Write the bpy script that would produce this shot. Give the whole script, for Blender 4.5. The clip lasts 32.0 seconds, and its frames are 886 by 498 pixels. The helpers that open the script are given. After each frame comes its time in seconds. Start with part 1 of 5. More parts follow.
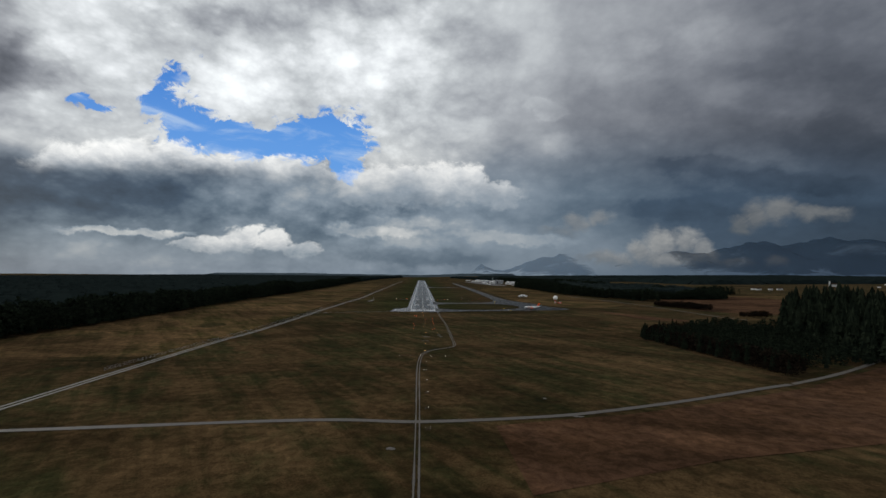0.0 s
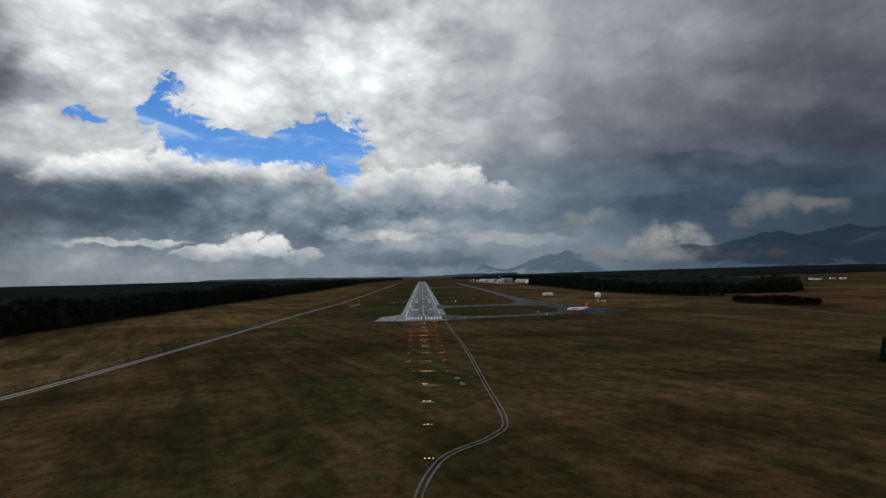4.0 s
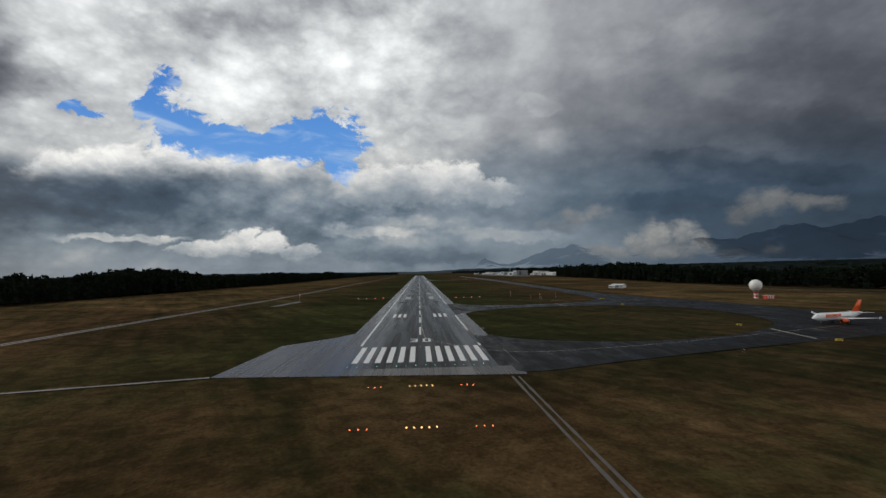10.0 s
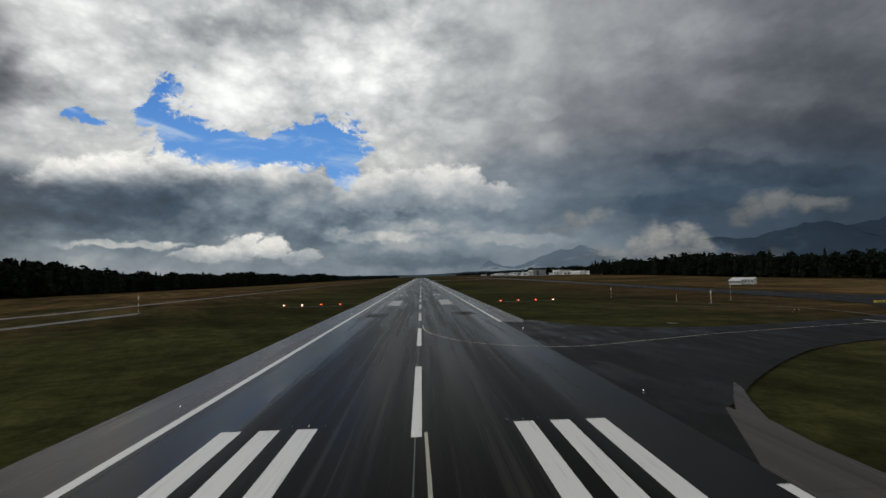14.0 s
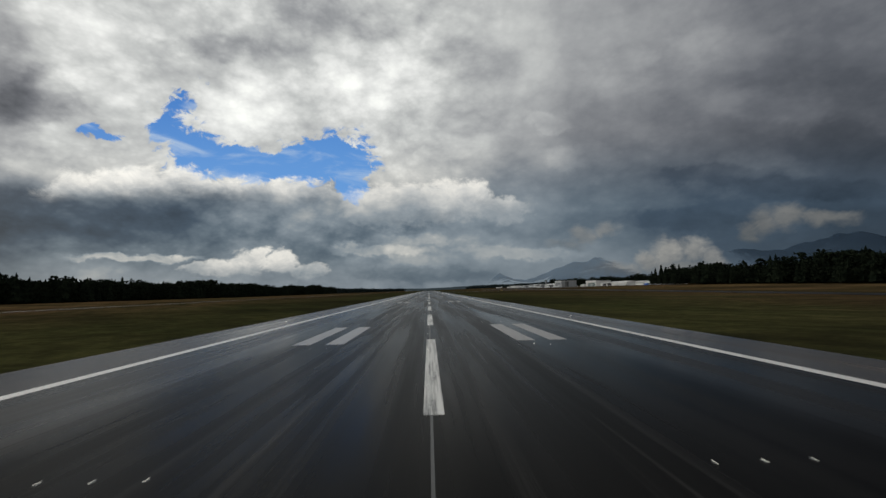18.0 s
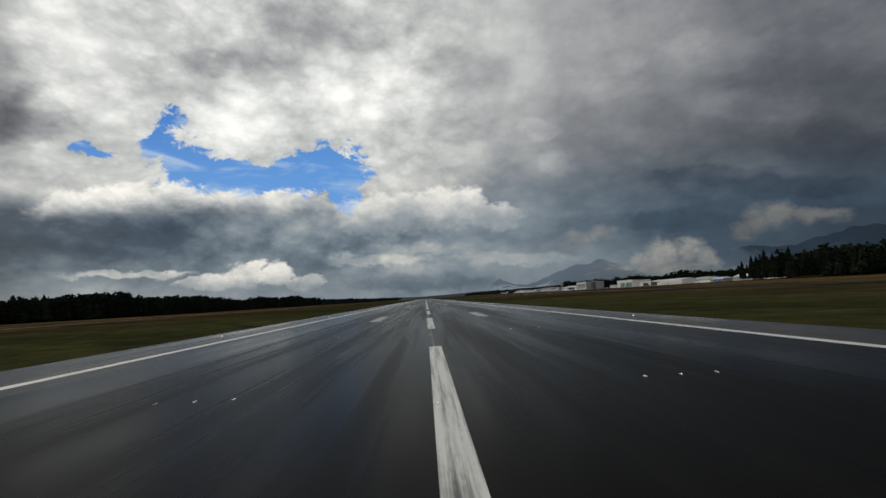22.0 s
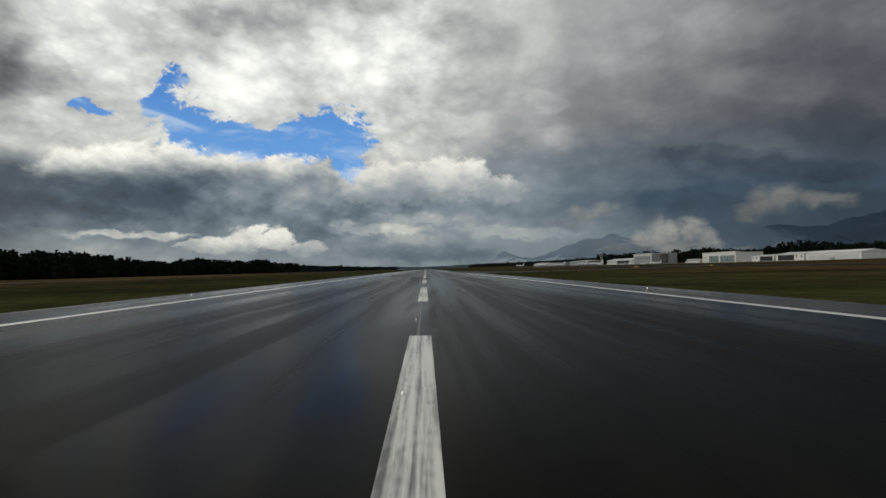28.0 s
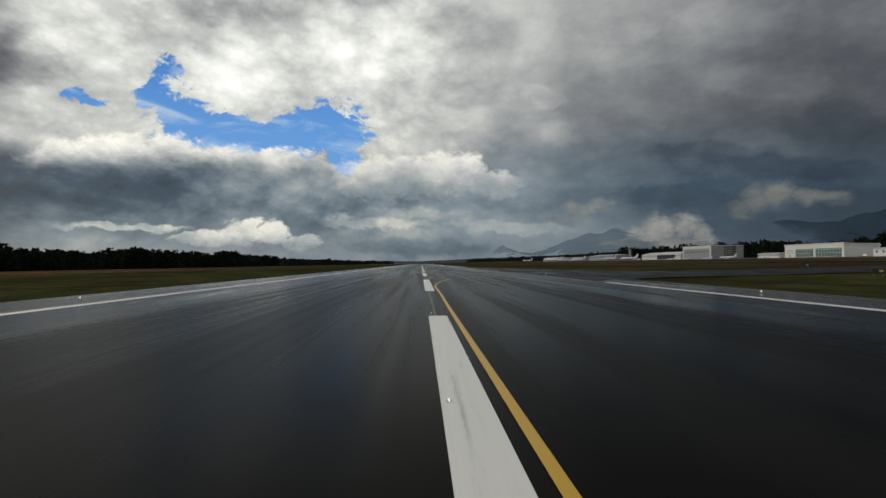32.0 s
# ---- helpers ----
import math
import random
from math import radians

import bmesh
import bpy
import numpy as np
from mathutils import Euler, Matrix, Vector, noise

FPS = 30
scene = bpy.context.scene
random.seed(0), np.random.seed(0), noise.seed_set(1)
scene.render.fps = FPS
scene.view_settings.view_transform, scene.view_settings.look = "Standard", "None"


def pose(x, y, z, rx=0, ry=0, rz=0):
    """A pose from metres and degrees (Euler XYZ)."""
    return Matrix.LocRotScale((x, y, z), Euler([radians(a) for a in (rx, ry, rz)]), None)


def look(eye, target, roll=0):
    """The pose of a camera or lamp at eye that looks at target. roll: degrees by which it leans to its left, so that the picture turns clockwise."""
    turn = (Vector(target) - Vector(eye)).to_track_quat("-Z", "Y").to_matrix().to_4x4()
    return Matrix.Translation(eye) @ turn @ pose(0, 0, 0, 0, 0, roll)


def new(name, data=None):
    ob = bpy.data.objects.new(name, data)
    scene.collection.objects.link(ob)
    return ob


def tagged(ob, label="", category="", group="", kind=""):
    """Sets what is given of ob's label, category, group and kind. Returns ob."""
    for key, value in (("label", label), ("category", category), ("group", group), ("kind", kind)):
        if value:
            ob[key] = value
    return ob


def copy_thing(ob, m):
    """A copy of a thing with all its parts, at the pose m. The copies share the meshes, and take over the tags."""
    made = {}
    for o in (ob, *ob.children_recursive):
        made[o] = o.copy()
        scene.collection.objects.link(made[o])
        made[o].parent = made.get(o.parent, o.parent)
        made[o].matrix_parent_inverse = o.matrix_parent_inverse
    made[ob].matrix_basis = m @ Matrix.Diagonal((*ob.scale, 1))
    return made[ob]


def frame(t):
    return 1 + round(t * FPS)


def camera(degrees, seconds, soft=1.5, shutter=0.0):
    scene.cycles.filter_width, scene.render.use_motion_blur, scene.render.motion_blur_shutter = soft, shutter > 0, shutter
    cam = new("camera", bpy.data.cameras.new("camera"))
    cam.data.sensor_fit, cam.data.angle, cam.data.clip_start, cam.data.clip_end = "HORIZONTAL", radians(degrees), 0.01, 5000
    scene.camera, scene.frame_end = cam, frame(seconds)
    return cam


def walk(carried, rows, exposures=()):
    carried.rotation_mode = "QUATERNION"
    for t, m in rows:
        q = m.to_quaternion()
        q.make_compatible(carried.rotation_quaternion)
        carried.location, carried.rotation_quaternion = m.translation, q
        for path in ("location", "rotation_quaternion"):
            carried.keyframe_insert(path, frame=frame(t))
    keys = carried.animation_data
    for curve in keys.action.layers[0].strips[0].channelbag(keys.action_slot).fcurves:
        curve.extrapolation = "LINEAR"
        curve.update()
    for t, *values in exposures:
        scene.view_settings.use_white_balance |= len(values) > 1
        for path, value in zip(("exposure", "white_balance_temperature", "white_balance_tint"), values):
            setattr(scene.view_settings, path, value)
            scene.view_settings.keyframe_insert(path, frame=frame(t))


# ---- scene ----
# The airfield is laid out in metres of the airport plan and built at U of that
# size, since the camera's speed is bounded.
U = 0.55

# ---- camera and walk ----
cam = camera(87.4, 32.0, 1.5, 0.13)
# seconds, east, along the runway, height, pitch, roll, yaw
PATH = [
    (0, -4.22, -826.00, 67.73, 2.97, -0.56, -2.69),
    (1, -3.30, -758.00, 64.02, 3.00, 0.55, -2.62),
    (2, -2.50, -690.00, 60.29, 3.04, 0.69, -2.60),
    (3.5, -1.51, -588.50, 54.68, 3.17, 0.90, -2.62),
    (5.5, -0.70, -452.50, 47.07, 3.24, 1.67, -2.76),
    (6, -0.65, -418.50, 45.07, 3.29, 1.75, -2.91),
    (7, -0.66, -349.50, 41.00, 3.07, 1.93, -2.79),
    (8, -0.67, -278.90, 36.75, 2.98, 1.58, -2.88),
    (9, -0.60, -209.00, 32.41, 2.74, 0.98, -2.87),
    (10, -0.10, -140.98, 28.23, 2.77, 0.92, -2.94),
    (11, 0.04, -73.82, 24.42, 2.88, 0.92, -2.87),
    (12, 0.44, -5.39, 20.48, 2.95, 0.99, -2.73),
    (13, 0.48, 62.14, 16.82, 3.06, 0.89, -2.77),
    (14, 0.66, 129.75, 13.31, 3.28, 1.30, -2.69),
    (14.5, 0.85, 163.49, 11.94, 3.20, 1.44, -2.54),
    (16.5, 0.44, 297.85, 6.95, 4.31, 0.94, -1.92),
    (17, 0.21, 331.60, 6.29, 4.55, 1.06, -1.89),
    (18, -0.13, 398.90, 5.28, 5.03, 1.11, -1.75),
    (19, -0.45, 466.34, 4.65, 5.32, 1.60, -2.11),
    (20, -0.67, 532.59, 4.10, 5.63, 2.21, -2.49),
    (21, -0.69, 598.25, 3.83, 5.81, 2.80, -2.45),
    (22, -0.55, 663.84, 3.63, 5.98, 2.79, -2.14),
    (23, -0.50, 726.95, 3.59, 5.71, 2.05, -1.90),
    (24, -0.28, 790.14, 3.18, 4.99, 1.77, -1.64),
    (25, -0.15, 853.06, 2.83, 4.19, 1.41, -2.26),
    (28, 0.24, 1029.71, 2.79, 2.43, 0.77, -2.17),
    (29, 0.02, 1083.45, 2.75, 2.17, 0.60, -2.26),
    (30, -0.32, 1134.15, 2.62, 2.09, 0.42, -2.14),
    (31, -0.57, 1181.26, 2.58, 2.07, 0.63, -2.16),
    (32, -0.80, 1226.43, 2.59, 1.76, 0.35, -2.72),
]
walk(cam, [(t, pose(x * U, y * U, z * U, 90 + p, r, w)) for t, x, y, z, p, r, w in PATH],
     [(0.0, 0.0, 6330, 8), (9.0, -0.07, 6450, 8), (17.0, -0.08, 6680, 7), (21.0, -0.06, 6740, 7), (25.0, 0.0, 6800, 6), (32.0, 0.0, 6870, 5)])

# ---- world and light ----
SUN_AZ, SUN_EL = -58.0, 26.0
world = bpy.data.worlds.new("sky")
scene.world = world
world.use_nodes = True


class Nodes:
    """Short calls to lay out a node tree."""

    def __init__(self, tree):
        self.tree = tree
        tree.nodes.clear()

    def put(self, kind, **values):
        n = self.tree.nodes.new(kind)
        for key, value in values.items():
            setattr(n, key, value)
        return n

    def link(self, a, b):
        self.tree.links.new(a, b)

    def feed(self, socket, value):
        if value is None:
            return
        if isinstance(value, (int, float, tuple, list)):
            socket.default_value = value
        else:
            self.link(value, socket)

    def math(self, op, a, b=None, c=None, clamp=False):
        n = self.put("ShaderNodeMath", operation=op, use_clamp=clamp)
        for i, v in enumerate((a, b, c)):
            self.feed(n.inputs[i], v)
        return n.outputs[0]

    def vec(self, op, a, b=None):
        n = self.put("ShaderNodeVectorMath", operation=op)
        self.feed(n.inputs[0], a)
        self.feed(n.inputs[1], b)
        return n.outputs["Value"] if op in ("LENGTH", "DOT_PRODUCT", "DISTANCE") else n.outputs[0]

    def noise(self, vector, scale, detail=4.0, rough=0.55, distort=0.0):
        n = self.put("ShaderNodeTexNoise")
        self.feed(n.inputs["Vector"], vector)
        n.inputs["Scale"].default_value = scale
        n.inputs["Detail"].default_value = detail
        n.inputs["Roughness"].default_value = rough
        n.inputs["Distortion"].default_value = distort
        return n.outputs[0]

    def ramp(self, fac, stops, mode="LINEAR"):
        n = self.put("ShaderNodeValToRGB")
        n.color_ramp.interpolation = mode
        e = n.color_ramp.elements
        while len(e) < len(stops):
            e.new(0.5)
        for item, (p, c) in zip(e, stops):
            item.position = p
            item.color = (*c, 1) if len(c) == 3 else c
        self.feed(n.inputs[0], fac)
        return n.outputs[0]

    def span(self, v, a, b, lo=0.0, hi=1.0, smooth=True):
        n = self.put("ShaderNodeMapRange", interpolation_type="SMOOTHSTEP" if smooth else "LINEAR", clamp=True)
        self.feed(n.inputs[0], v)
        for i, x in enumerate((a, b, lo, hi)):
            n.inputs[i + 1].default_value = x
        return n.outputs[0]

    def mix(self, fac, a, b):
        n = self.put("ShaderNodeMix", data_type="RGBA")
        self.feed(n.inputs[0], fac)
        self.feed(n.inputs[6], (*a, 1) if isinstance(a, tuple) and len(a) == 3 else a)
        self.feed(n.inputs[7], (*b, 1) if isinstance(b, tuple) and len(b) == 3 else b)
        return n.outputs[2]


def soft_spot(k, uv, spot):
    """exp(-r^2) round a direction, for a cloud bank of that size."""
    u, v, su, sv = spot
    p = k.vec("SUBTRACT", uv, (u, v, 0))
    p = k.vec("MULTIPLY", p, (0.8 / su, 0.8 / sv, 0))
    return k.math("EXPONENT", k.math("MULTIPLY", k.vec("DOT_PRODUCT", p, p), -1.0))


# The overcast's brightness (0 black, 1 white) from west to east, row by row from high to low.
ACROSS = (-0.917, -0.76, -0.6, -0.44, -0.283, -0.124, 0.034, 0.193, 0.351, 0.607, 0.985)
HIGH_ROWS = [
    (0.610, (0.76, 0.95, 0.93, 0.87, 0.84, 0.81, 0.79, 0.73, 0.65, 0.59, 0.48)),
    (0.465, (0.66, 0.93, 0.87, 0.92, 0.93, 0.95, 0.82, 0.72, 0.63, 0.51, 0.38)),
    (0.391, (0.60, 0.88, 0.86, 0.95, 0.92, 0.94, 0.82, 0.66, 0.55, 0.47, 0.36)),
    (0.318, (0.70, 0.86, 0.88, 0.92, 0.92, 0.94, 0.87, 0.63, 0.50, 0.43, 0.33)),
    (0.245, (0.66, 0.80, 0.86, 0.86, 0.88, 0.90, 0.82, 0.60, 0.48, 0.38, 0.32)),
]
LOW_ROWS = [
    (0.184, (0.42, 0.46, 0.54, 0.58, 0.66, 0.75, 0.69, 0.56, 0.47, 0.35, 0.265)),
    (0.123, (0.36, 0.40, 0.49, 0.52, 0.55, 0.61, 0.59, 0.54, 0.45, 0.335, 0.24)),
    (0.074, (0.42, 0.46, 0.52, 0.54, 0.56, 0.64, 0.57, 0.55, 0.49, 0.36, 0.25)),
    (0.026, (0.50, 0.54, 0.55, 0.57, 0.55, 0.53, 0.50, 0.49, 0.45, 0.35, 0.25)),
]
ROWS = HIGH_ROWS + LOW_ROWS
# Single soft clouds: direction (east / ahead, up / ahead), half sizes, brightness.
PUFFS = [
    (-0.62, 0.056, 0.11, 0.007, 0.26), (-0.10, 0.080, 0.09, 0.010, 0.15), (-0.02, 0.105, 0.10, 0.012, 0.07), (-0.20, 0.62, 0.14, 0.05, -0.07),
    (0.27, 0.375, 0.035, 0.016, 0.06), (0.20, 0.085, 0.12, 0.012, 0.08), (-0.84, 0.40, 0.08, 0.06, -0.17), (-0.48, 0.53, 0.12, 0.02, -0.07),
    (0.85, 0.245, 0.17, 0.022, -0.08), (0.70, 0.56, 0.12, 0.05, 0.05), (-0.01, 0.035, 0.13, 0.016, -0.07), (0.55, 0.17, 0.16, 0.02, -0.05),
    (0.96, 0.34, 0.12, 0.05, -0.06), (0.78, 0.43, 0.15, 0.035, 0.045), (0.50, 0.50, 0.12, 0.045, 0.05), (0.30, 0.30, 0.04, 0.02, 0.05), (0.10, 0.52, 0.10, 0.04, -0.05), (0.66, 0.27, 0.14, 0.02, -0.05),
]
# Heaped clouds: base height, top height, how dense, how solid behind the lit rim, brightness of the shaded foot and of the lit heads, and the heads.
HEAPS = [
    (0.120, 0.275, 0.92, 0.0, 0.30, 1.05, ((-0.74, 0.175, 0.12, 0.060), (-0.64, 0.200, 0.085, 0.056), (-0.53, 0.190, 0.11, 0.058), (-0.41, 0.184, 0.11, 0.054), (-0.30, 0.178, 0.10, 0.054), (-0.22, 0.160, 0.09, 0.048), (-0.14, 0.130, 0.08, 0.04))),
    (0.110, 0.265, 0.85, 0.25, 0.42, 0.92, ((-0.10, 0.175, 0.09, 0.048), (-0.02, 0.182, 0.08, 0.046), (0.045, 0.195, 0.075, 0.044), (0.10, 0.205, 0.05, 0.040), (0.16, 0.180, 0.07, 0.03))),
    (0.010, 0.090, 0.95, 1.0, 0.28, 0.86, ((-0.39, 0.046, 0.048, 0.030), (-0.36, 0.064, 0.026, 0.022), (-0.315, 0.050, 0.034, 0.024), (-0.44, 0.042, 0.040, 0.020), (-0.26, 0.036, 0.05, 0.016), (-0.49, 0.034, 0.04, 0.012))),
    (0.025, 0.150, 0.88, 1.0, 0.12, 0.38, ((0.53, 0.092, 0.050, 0.038), (0.585, 0.098, 0.050, 0.036), (0.485, 0.070, 0.036, 0.026), (0.63, 0.080, 0.034, 0.026), (0.555, 0.060, 0.10, 0.024), (0.42, 0.050, 0.06, 0.020))),
    (0.095, 0.240, 0.70, 1.0, 0.08, 0.22, ((0.75, 0.172, 0.040, 0.042), (0.80, 0.182, 0.050, 0.034), (0.72, 0.145, 0.034, 0.028), (0.88, 0.178, 0.09, 0.022))),
    (0.085, 0.190, 0.60, 1.0, 0.13, 0.32, ((0.345, 0.125, 0.040, 0.022), (0.395, 0.140, 0.034, 0.022), (0.30, 0.105, 0.05, 0.014))),
    (0.035, 0.075, 0.50, 1.0, 0.08, 0.20, ((0.70, 0.058, 0.06, 0.014), (0.80, 0.064, 0.03, 0.016), (0.36, 0.045, 0.05, 0.010))),
]
GAPS = [(-0.52, 0.300, 0.060, 0.036), (-0.42, 0.272, 0.080, 0.028), (-0.32, 0.264, 0.080, 0.026), (-0.22, 0.275, 0.060, 0.040), (-0.175, 0.295, 0.040, 0.034), (-0.168, 0.215, 0.022, 0.045),
        (-0.53, 0.400, 0.042, 0.034), (-0.57, 0.345, 0.026, 0.022), (-0.71, 0.325, 0.040, 0.010)]


def build_sky():
    k = Nodes(world.node_tree)
    way = k.put("ShaderNodeTexCoord").outputs["Generated"]
    sep = k.put("ShaderNodeSeparateXYZ")
    k.link(way, sep.inputs[0])
    x, y, z = sep.outputs
    ahead = k.math("MAXIMUM", y, 0.12)
    up = k.math("MAXIMUM", z, 0.0)
    flat = k.put("ShaderNodeCombineXYZ")
    east = k.math("DIVIDE", x, ahead)
    k.feed(flat.inputs[0], east)
    k.feed(flat.inputs[1], k.math("MULTIPLY_ADD", east, 0.038, k.math("DIVIDE", z, ahead)))
    uv = flat.outputs[0]
    # the cloud deck in perspective: finer and flatter towards the horizon
    deck = k.put("ShaderNodeCombineXYZ")
    lift = k.math("ADD", up, 0.22)
    k.feed(deck.inputs[0], k.math("DIVIDE", x, lift))
    k.feed(deck.inputs[1], k.math("DIVIDE", y, lift))
    deck_at = deck.outputs[0]
    round_at = k.vec("MULTIPLY", way, (1, 1, 1.45))
    # ragged edges: directions are shaken by noise, coarse and fine

    def shaken(scale, detail, rough, amount):
        n = k.put("ShaderNodeTexNoise")
        k.link(round_at, n.inputs["Vector"])
        n.inputs["Scale"].default_value = scale
        n.inputs["Detail"].default_value = detail
        n.inputs["Roughness"].default_value = rough
        return k.vec("MULTIPLY", k.vec("SUBTRACT", n.outputs["Color"], (0.5, 0.5, 0.5)), amount)

    fine = shaken(9.0, 9.0, 0.60, (0.11, 0.08, 0))
    coarse = shaken(3.4, 6.0, 0.50, (0.26, 0.15, 0))
    near_h = k.span(k.math("DIVIDE", z, ahead), 0.02, 0.3, 0.30, 1.0)
    calm = k.put("ShaderNodeVectorMath", operation="SCALE")
    k.link(fine, calm.inputs[0])
    k.link(near_h, calm.inputs["Scale"])
    broad = k.put("ShaderNodeVectorMath", operation="SCALE")
    k.link(coarse, broad.inputs[0])
    k.link(near_h, broad.inputs["Scale"])
    curl = shaken(22.0, 8.0, 0.60, (0.055, 0.045, 0))
    uv_puff = k.vec("ADD", k.vec("ADD", uv, calm.outputs[0]), curl)
    uv_row = k.vec("ADD", uv, broad.outputs[0])
    cut = k.put("ShaderNodeSeparateXYZ")
    k.link(uv_row, cut.inputs[0])
    along = k.math("DIVIDE", k.math("ADD", cut.outputs[0], 1.0), 2.1)
    total = None
    for i, (v, values) in enumerate(ROWS):
        row = k.ramp(along, [((u + 1.0) / 2.1, (p, p, p)) for u, p in zip(ACROSS, values)], "EASE")
        if total is None:
            total = row
        else:
            total = k.mix(k.span(cut.outputs[1], v, ROWS[i - 1][0]), row, total)
    billow = k.put("ShaderNodeTexVoronoi", feature="SMOOTH_F1")
    k.link(k.vec("ADD", round_at, k.vec("MULTIPLY", coarse, (0.3, 0.3, 0.3))), billow.inputs["Vector"])
    billow.inputs["Scale"].default_value = 9.0
    billow.inputs["Detail"].default_value = 4.0
    billow.inputs["Roughness"].default_value = 0.6
    billow.inputs["Smoothness"].default_value = 0.4
    lumps = k.math("SUBTRACT", 0.50, billow.outputs["Distance"])
    deck_n = k.math("SUBTRACT", k.noise(deck_at, 1.1, 5, 0.52, 0.3), 0.5)
    puff_n = k.math("SUBTRACT", k.noise(round_at, 5.0, 10, 0.53, 0.1), 0.5)
    grain = k.math("MULTIPLY_ADD", k.math("SUBTRACT", k.noise(round_at, 18.0, 9, 0.6, 0.4), 0.5), 1.5, 0.85)
    for *spot_at, amount in PUFFS:
        shape = k.span(soft_spot(k, uv_puff, spot_at), 0.18, 0.66)
        total = k.math("MULTIPLY_ADD", k.math("MULTIPLY", shape, grain), amount, total)
    lively = k.math("MULTIPLY", k.span(east, -0.10, 0.30, 0.80, 0.30), k.span(k.math("DIVIDE", z, ahead), 0.02, 0.12, 0.5, 1.0))
    detail = k.math("MULTIPLY", k.math("MULTIPLY_ADD", lumps, 0.24, k.math("MULTIPLY", puff_n, 0.36)), lively)
    total = k.math("ADD", total, detail)
    total = k.math("MULTIPLY_ADD", deck_n, 0.08, total)
    curdle = k.math("SUBTRACT", k.noise(round_at, 26.0, 10, 0.66, 0.5), 0.5)
    heads = k.put("ShaderNodeTexVoronoi", feature="SMOOTH_F1")
    k.link(k.vec("ADD", k.vec("MULTIPLY", round_at, (1, 1, 1.5)), k.vec("MULTIPLY", curl, (0.4, 0.4, 0.4))), heads.inputs["Vector"])
    heads.inputs["Scale"].default_value = 17.0
    heads.inputs["Detail"].default_value = 3.0
    heads.inputs["Smoothness"].default_value = 0.25
    knobs = k.math("SUBTRACT", 0.46, heads.outputs["Distance"])
    total = k.math("MULTIPLY_ADD", k.math("MULTIPLY_ADD", knobs, 0.085, k.math("MULTIPLY", curdle, 0.13)), lively, total)
    total = k.math("MULTIPLY", total, k.span(east, -0.2, 0.8, 1.11, 1.06))
    low = k.ramp(total, [
        (0.12, (0.014, 0.024, 0.042)), (0.3, (0.046, 0.073, 0.113)), (0.42, (0.112, 0.150, 0.195)), (0.54, (0.215, 0.258, 0.308)),
        (0.66, (0.390, 0.410, 0.428)), (0.78, (0.610, 0.603, 0.588)), (0.9, (0.850, 0.840, 0.800)), (1.0, (1.023, 1.040, 1.040))])
    high = k.ramp(total, [
        (0.12, (0.0192, 0.024, 0.033)), (0.3, (0.0645, 0.071, 0.0875)), (0.42, (0.131, 0.139, 0.162)), (0.54, (0.229, 0.237, 0.262)),
        (0.66, (0.378, 0.388, 0.410)), (0.78, (0.576, 0.590, 0.601)), (0.9, (0.835, 0.845, 0.855)), (1.0, (1.060, 1.075, 1.065))])
    cloud = k.mix(k.math("MAXIMUM", k.span(k.math("DIVIDE", z, ahead), 0.14, 0.36), k.span(east, 0.1, 0.5, 0.0, 0.08)), low, high)
    gap = 0.0
    for spot_at in GAPS:
        gap = k.math("ADD", soft_spot(k, uv_puff, spot_at), gap)
    inside = k.span(gap, 0.05, 0.25)
    gap = k.math("MULTIPLY_ADD", puff_n, -1.3, k.math("MULTIPLY_ADD", curdle, -2.6, gap))
    gap = k.math("MULTIPLY", k.span(gap, 0.36, 0.72), inside)
    blue = k.put("ShaderNodeTexSky", sky_type="NISHITA", sun_disc=False)
    blue.sun_elevation, blue.sun_rotation = radians(SUN_EL), radians(SUN_AZ)
    clear = k.mix(k.span(k.math("DIVIDE", z, ahead), 0.2, 0.5), (0.13, 0.33, 0.74), (0.05, 0.20, 0.60))
    veil = k.span(k.noise(k.vec("MULTIPLY", round_at, (1, 1, 2.2)), 7.0, 6, 0.6, 0.6), 0.46, 0.72, 0.0, 0.55)
    clear = k.mix(veil, clear, (0.62, 0.72, 0.82))
    seen = k.mix(gap, cloud, clear)
    cut_v = k.put("ShaderNodeSeparateXYZ")
    k.link(uv_puff, cut_v.inputs[0])
    for base, top, dense, solid, foot, head, heads in HEAPS:
        body = None
        for cx, cy, rx, ry in heads:
            near = k.put("ShaderNodeVectorMath", operation="LENGTH")
            k.link(k.vec("MULTIPLY", k.vec("SUBTRACT", uv_puff, (cx, cy, 0)), (1 / rx, 1 / ry, 0)), near.inputs[0])
            depth_in = k.math("SUBTRACT", 1.15, near.outputs["Value"])
            body = depth_in if body is None else k.math("MAXIMUM", body, depth_in)
        body = k.math("MULTIPLY_ADD", curdle, 0.9, body)
        whole = k.math("MULTIPLY", k.span(body, 0.0, 0.45 if head > 0.5 else 0.85), k.span(cut_v.outputs[1], base - 0.020, base + 0.040))
        whole = k.math("MULTIPLY", whole, k.span(cut_v.outputs[1], base + 0.35 * (top - base), base + 0.80 * (top - base), solid, 1.0))
        tone = k.math("MULTIPLY_ADD", curdle, 1.1, k.span(cut_v.outputs[1], base, base + 0.8 * (top - base), 0.15, 0.85))
        tone = k.math("MULTIPLY_ADD", puff_n, 1.0, tone)
        tone = k.math("MULTIPLY_ADD", k.span(body, 0.0, 0.5, 0.30, 0.0), k.span(cut_v.outputs[1], base, base + 0.5 * (top - base)), tone)
        mid = 0.46 * (foot + head)
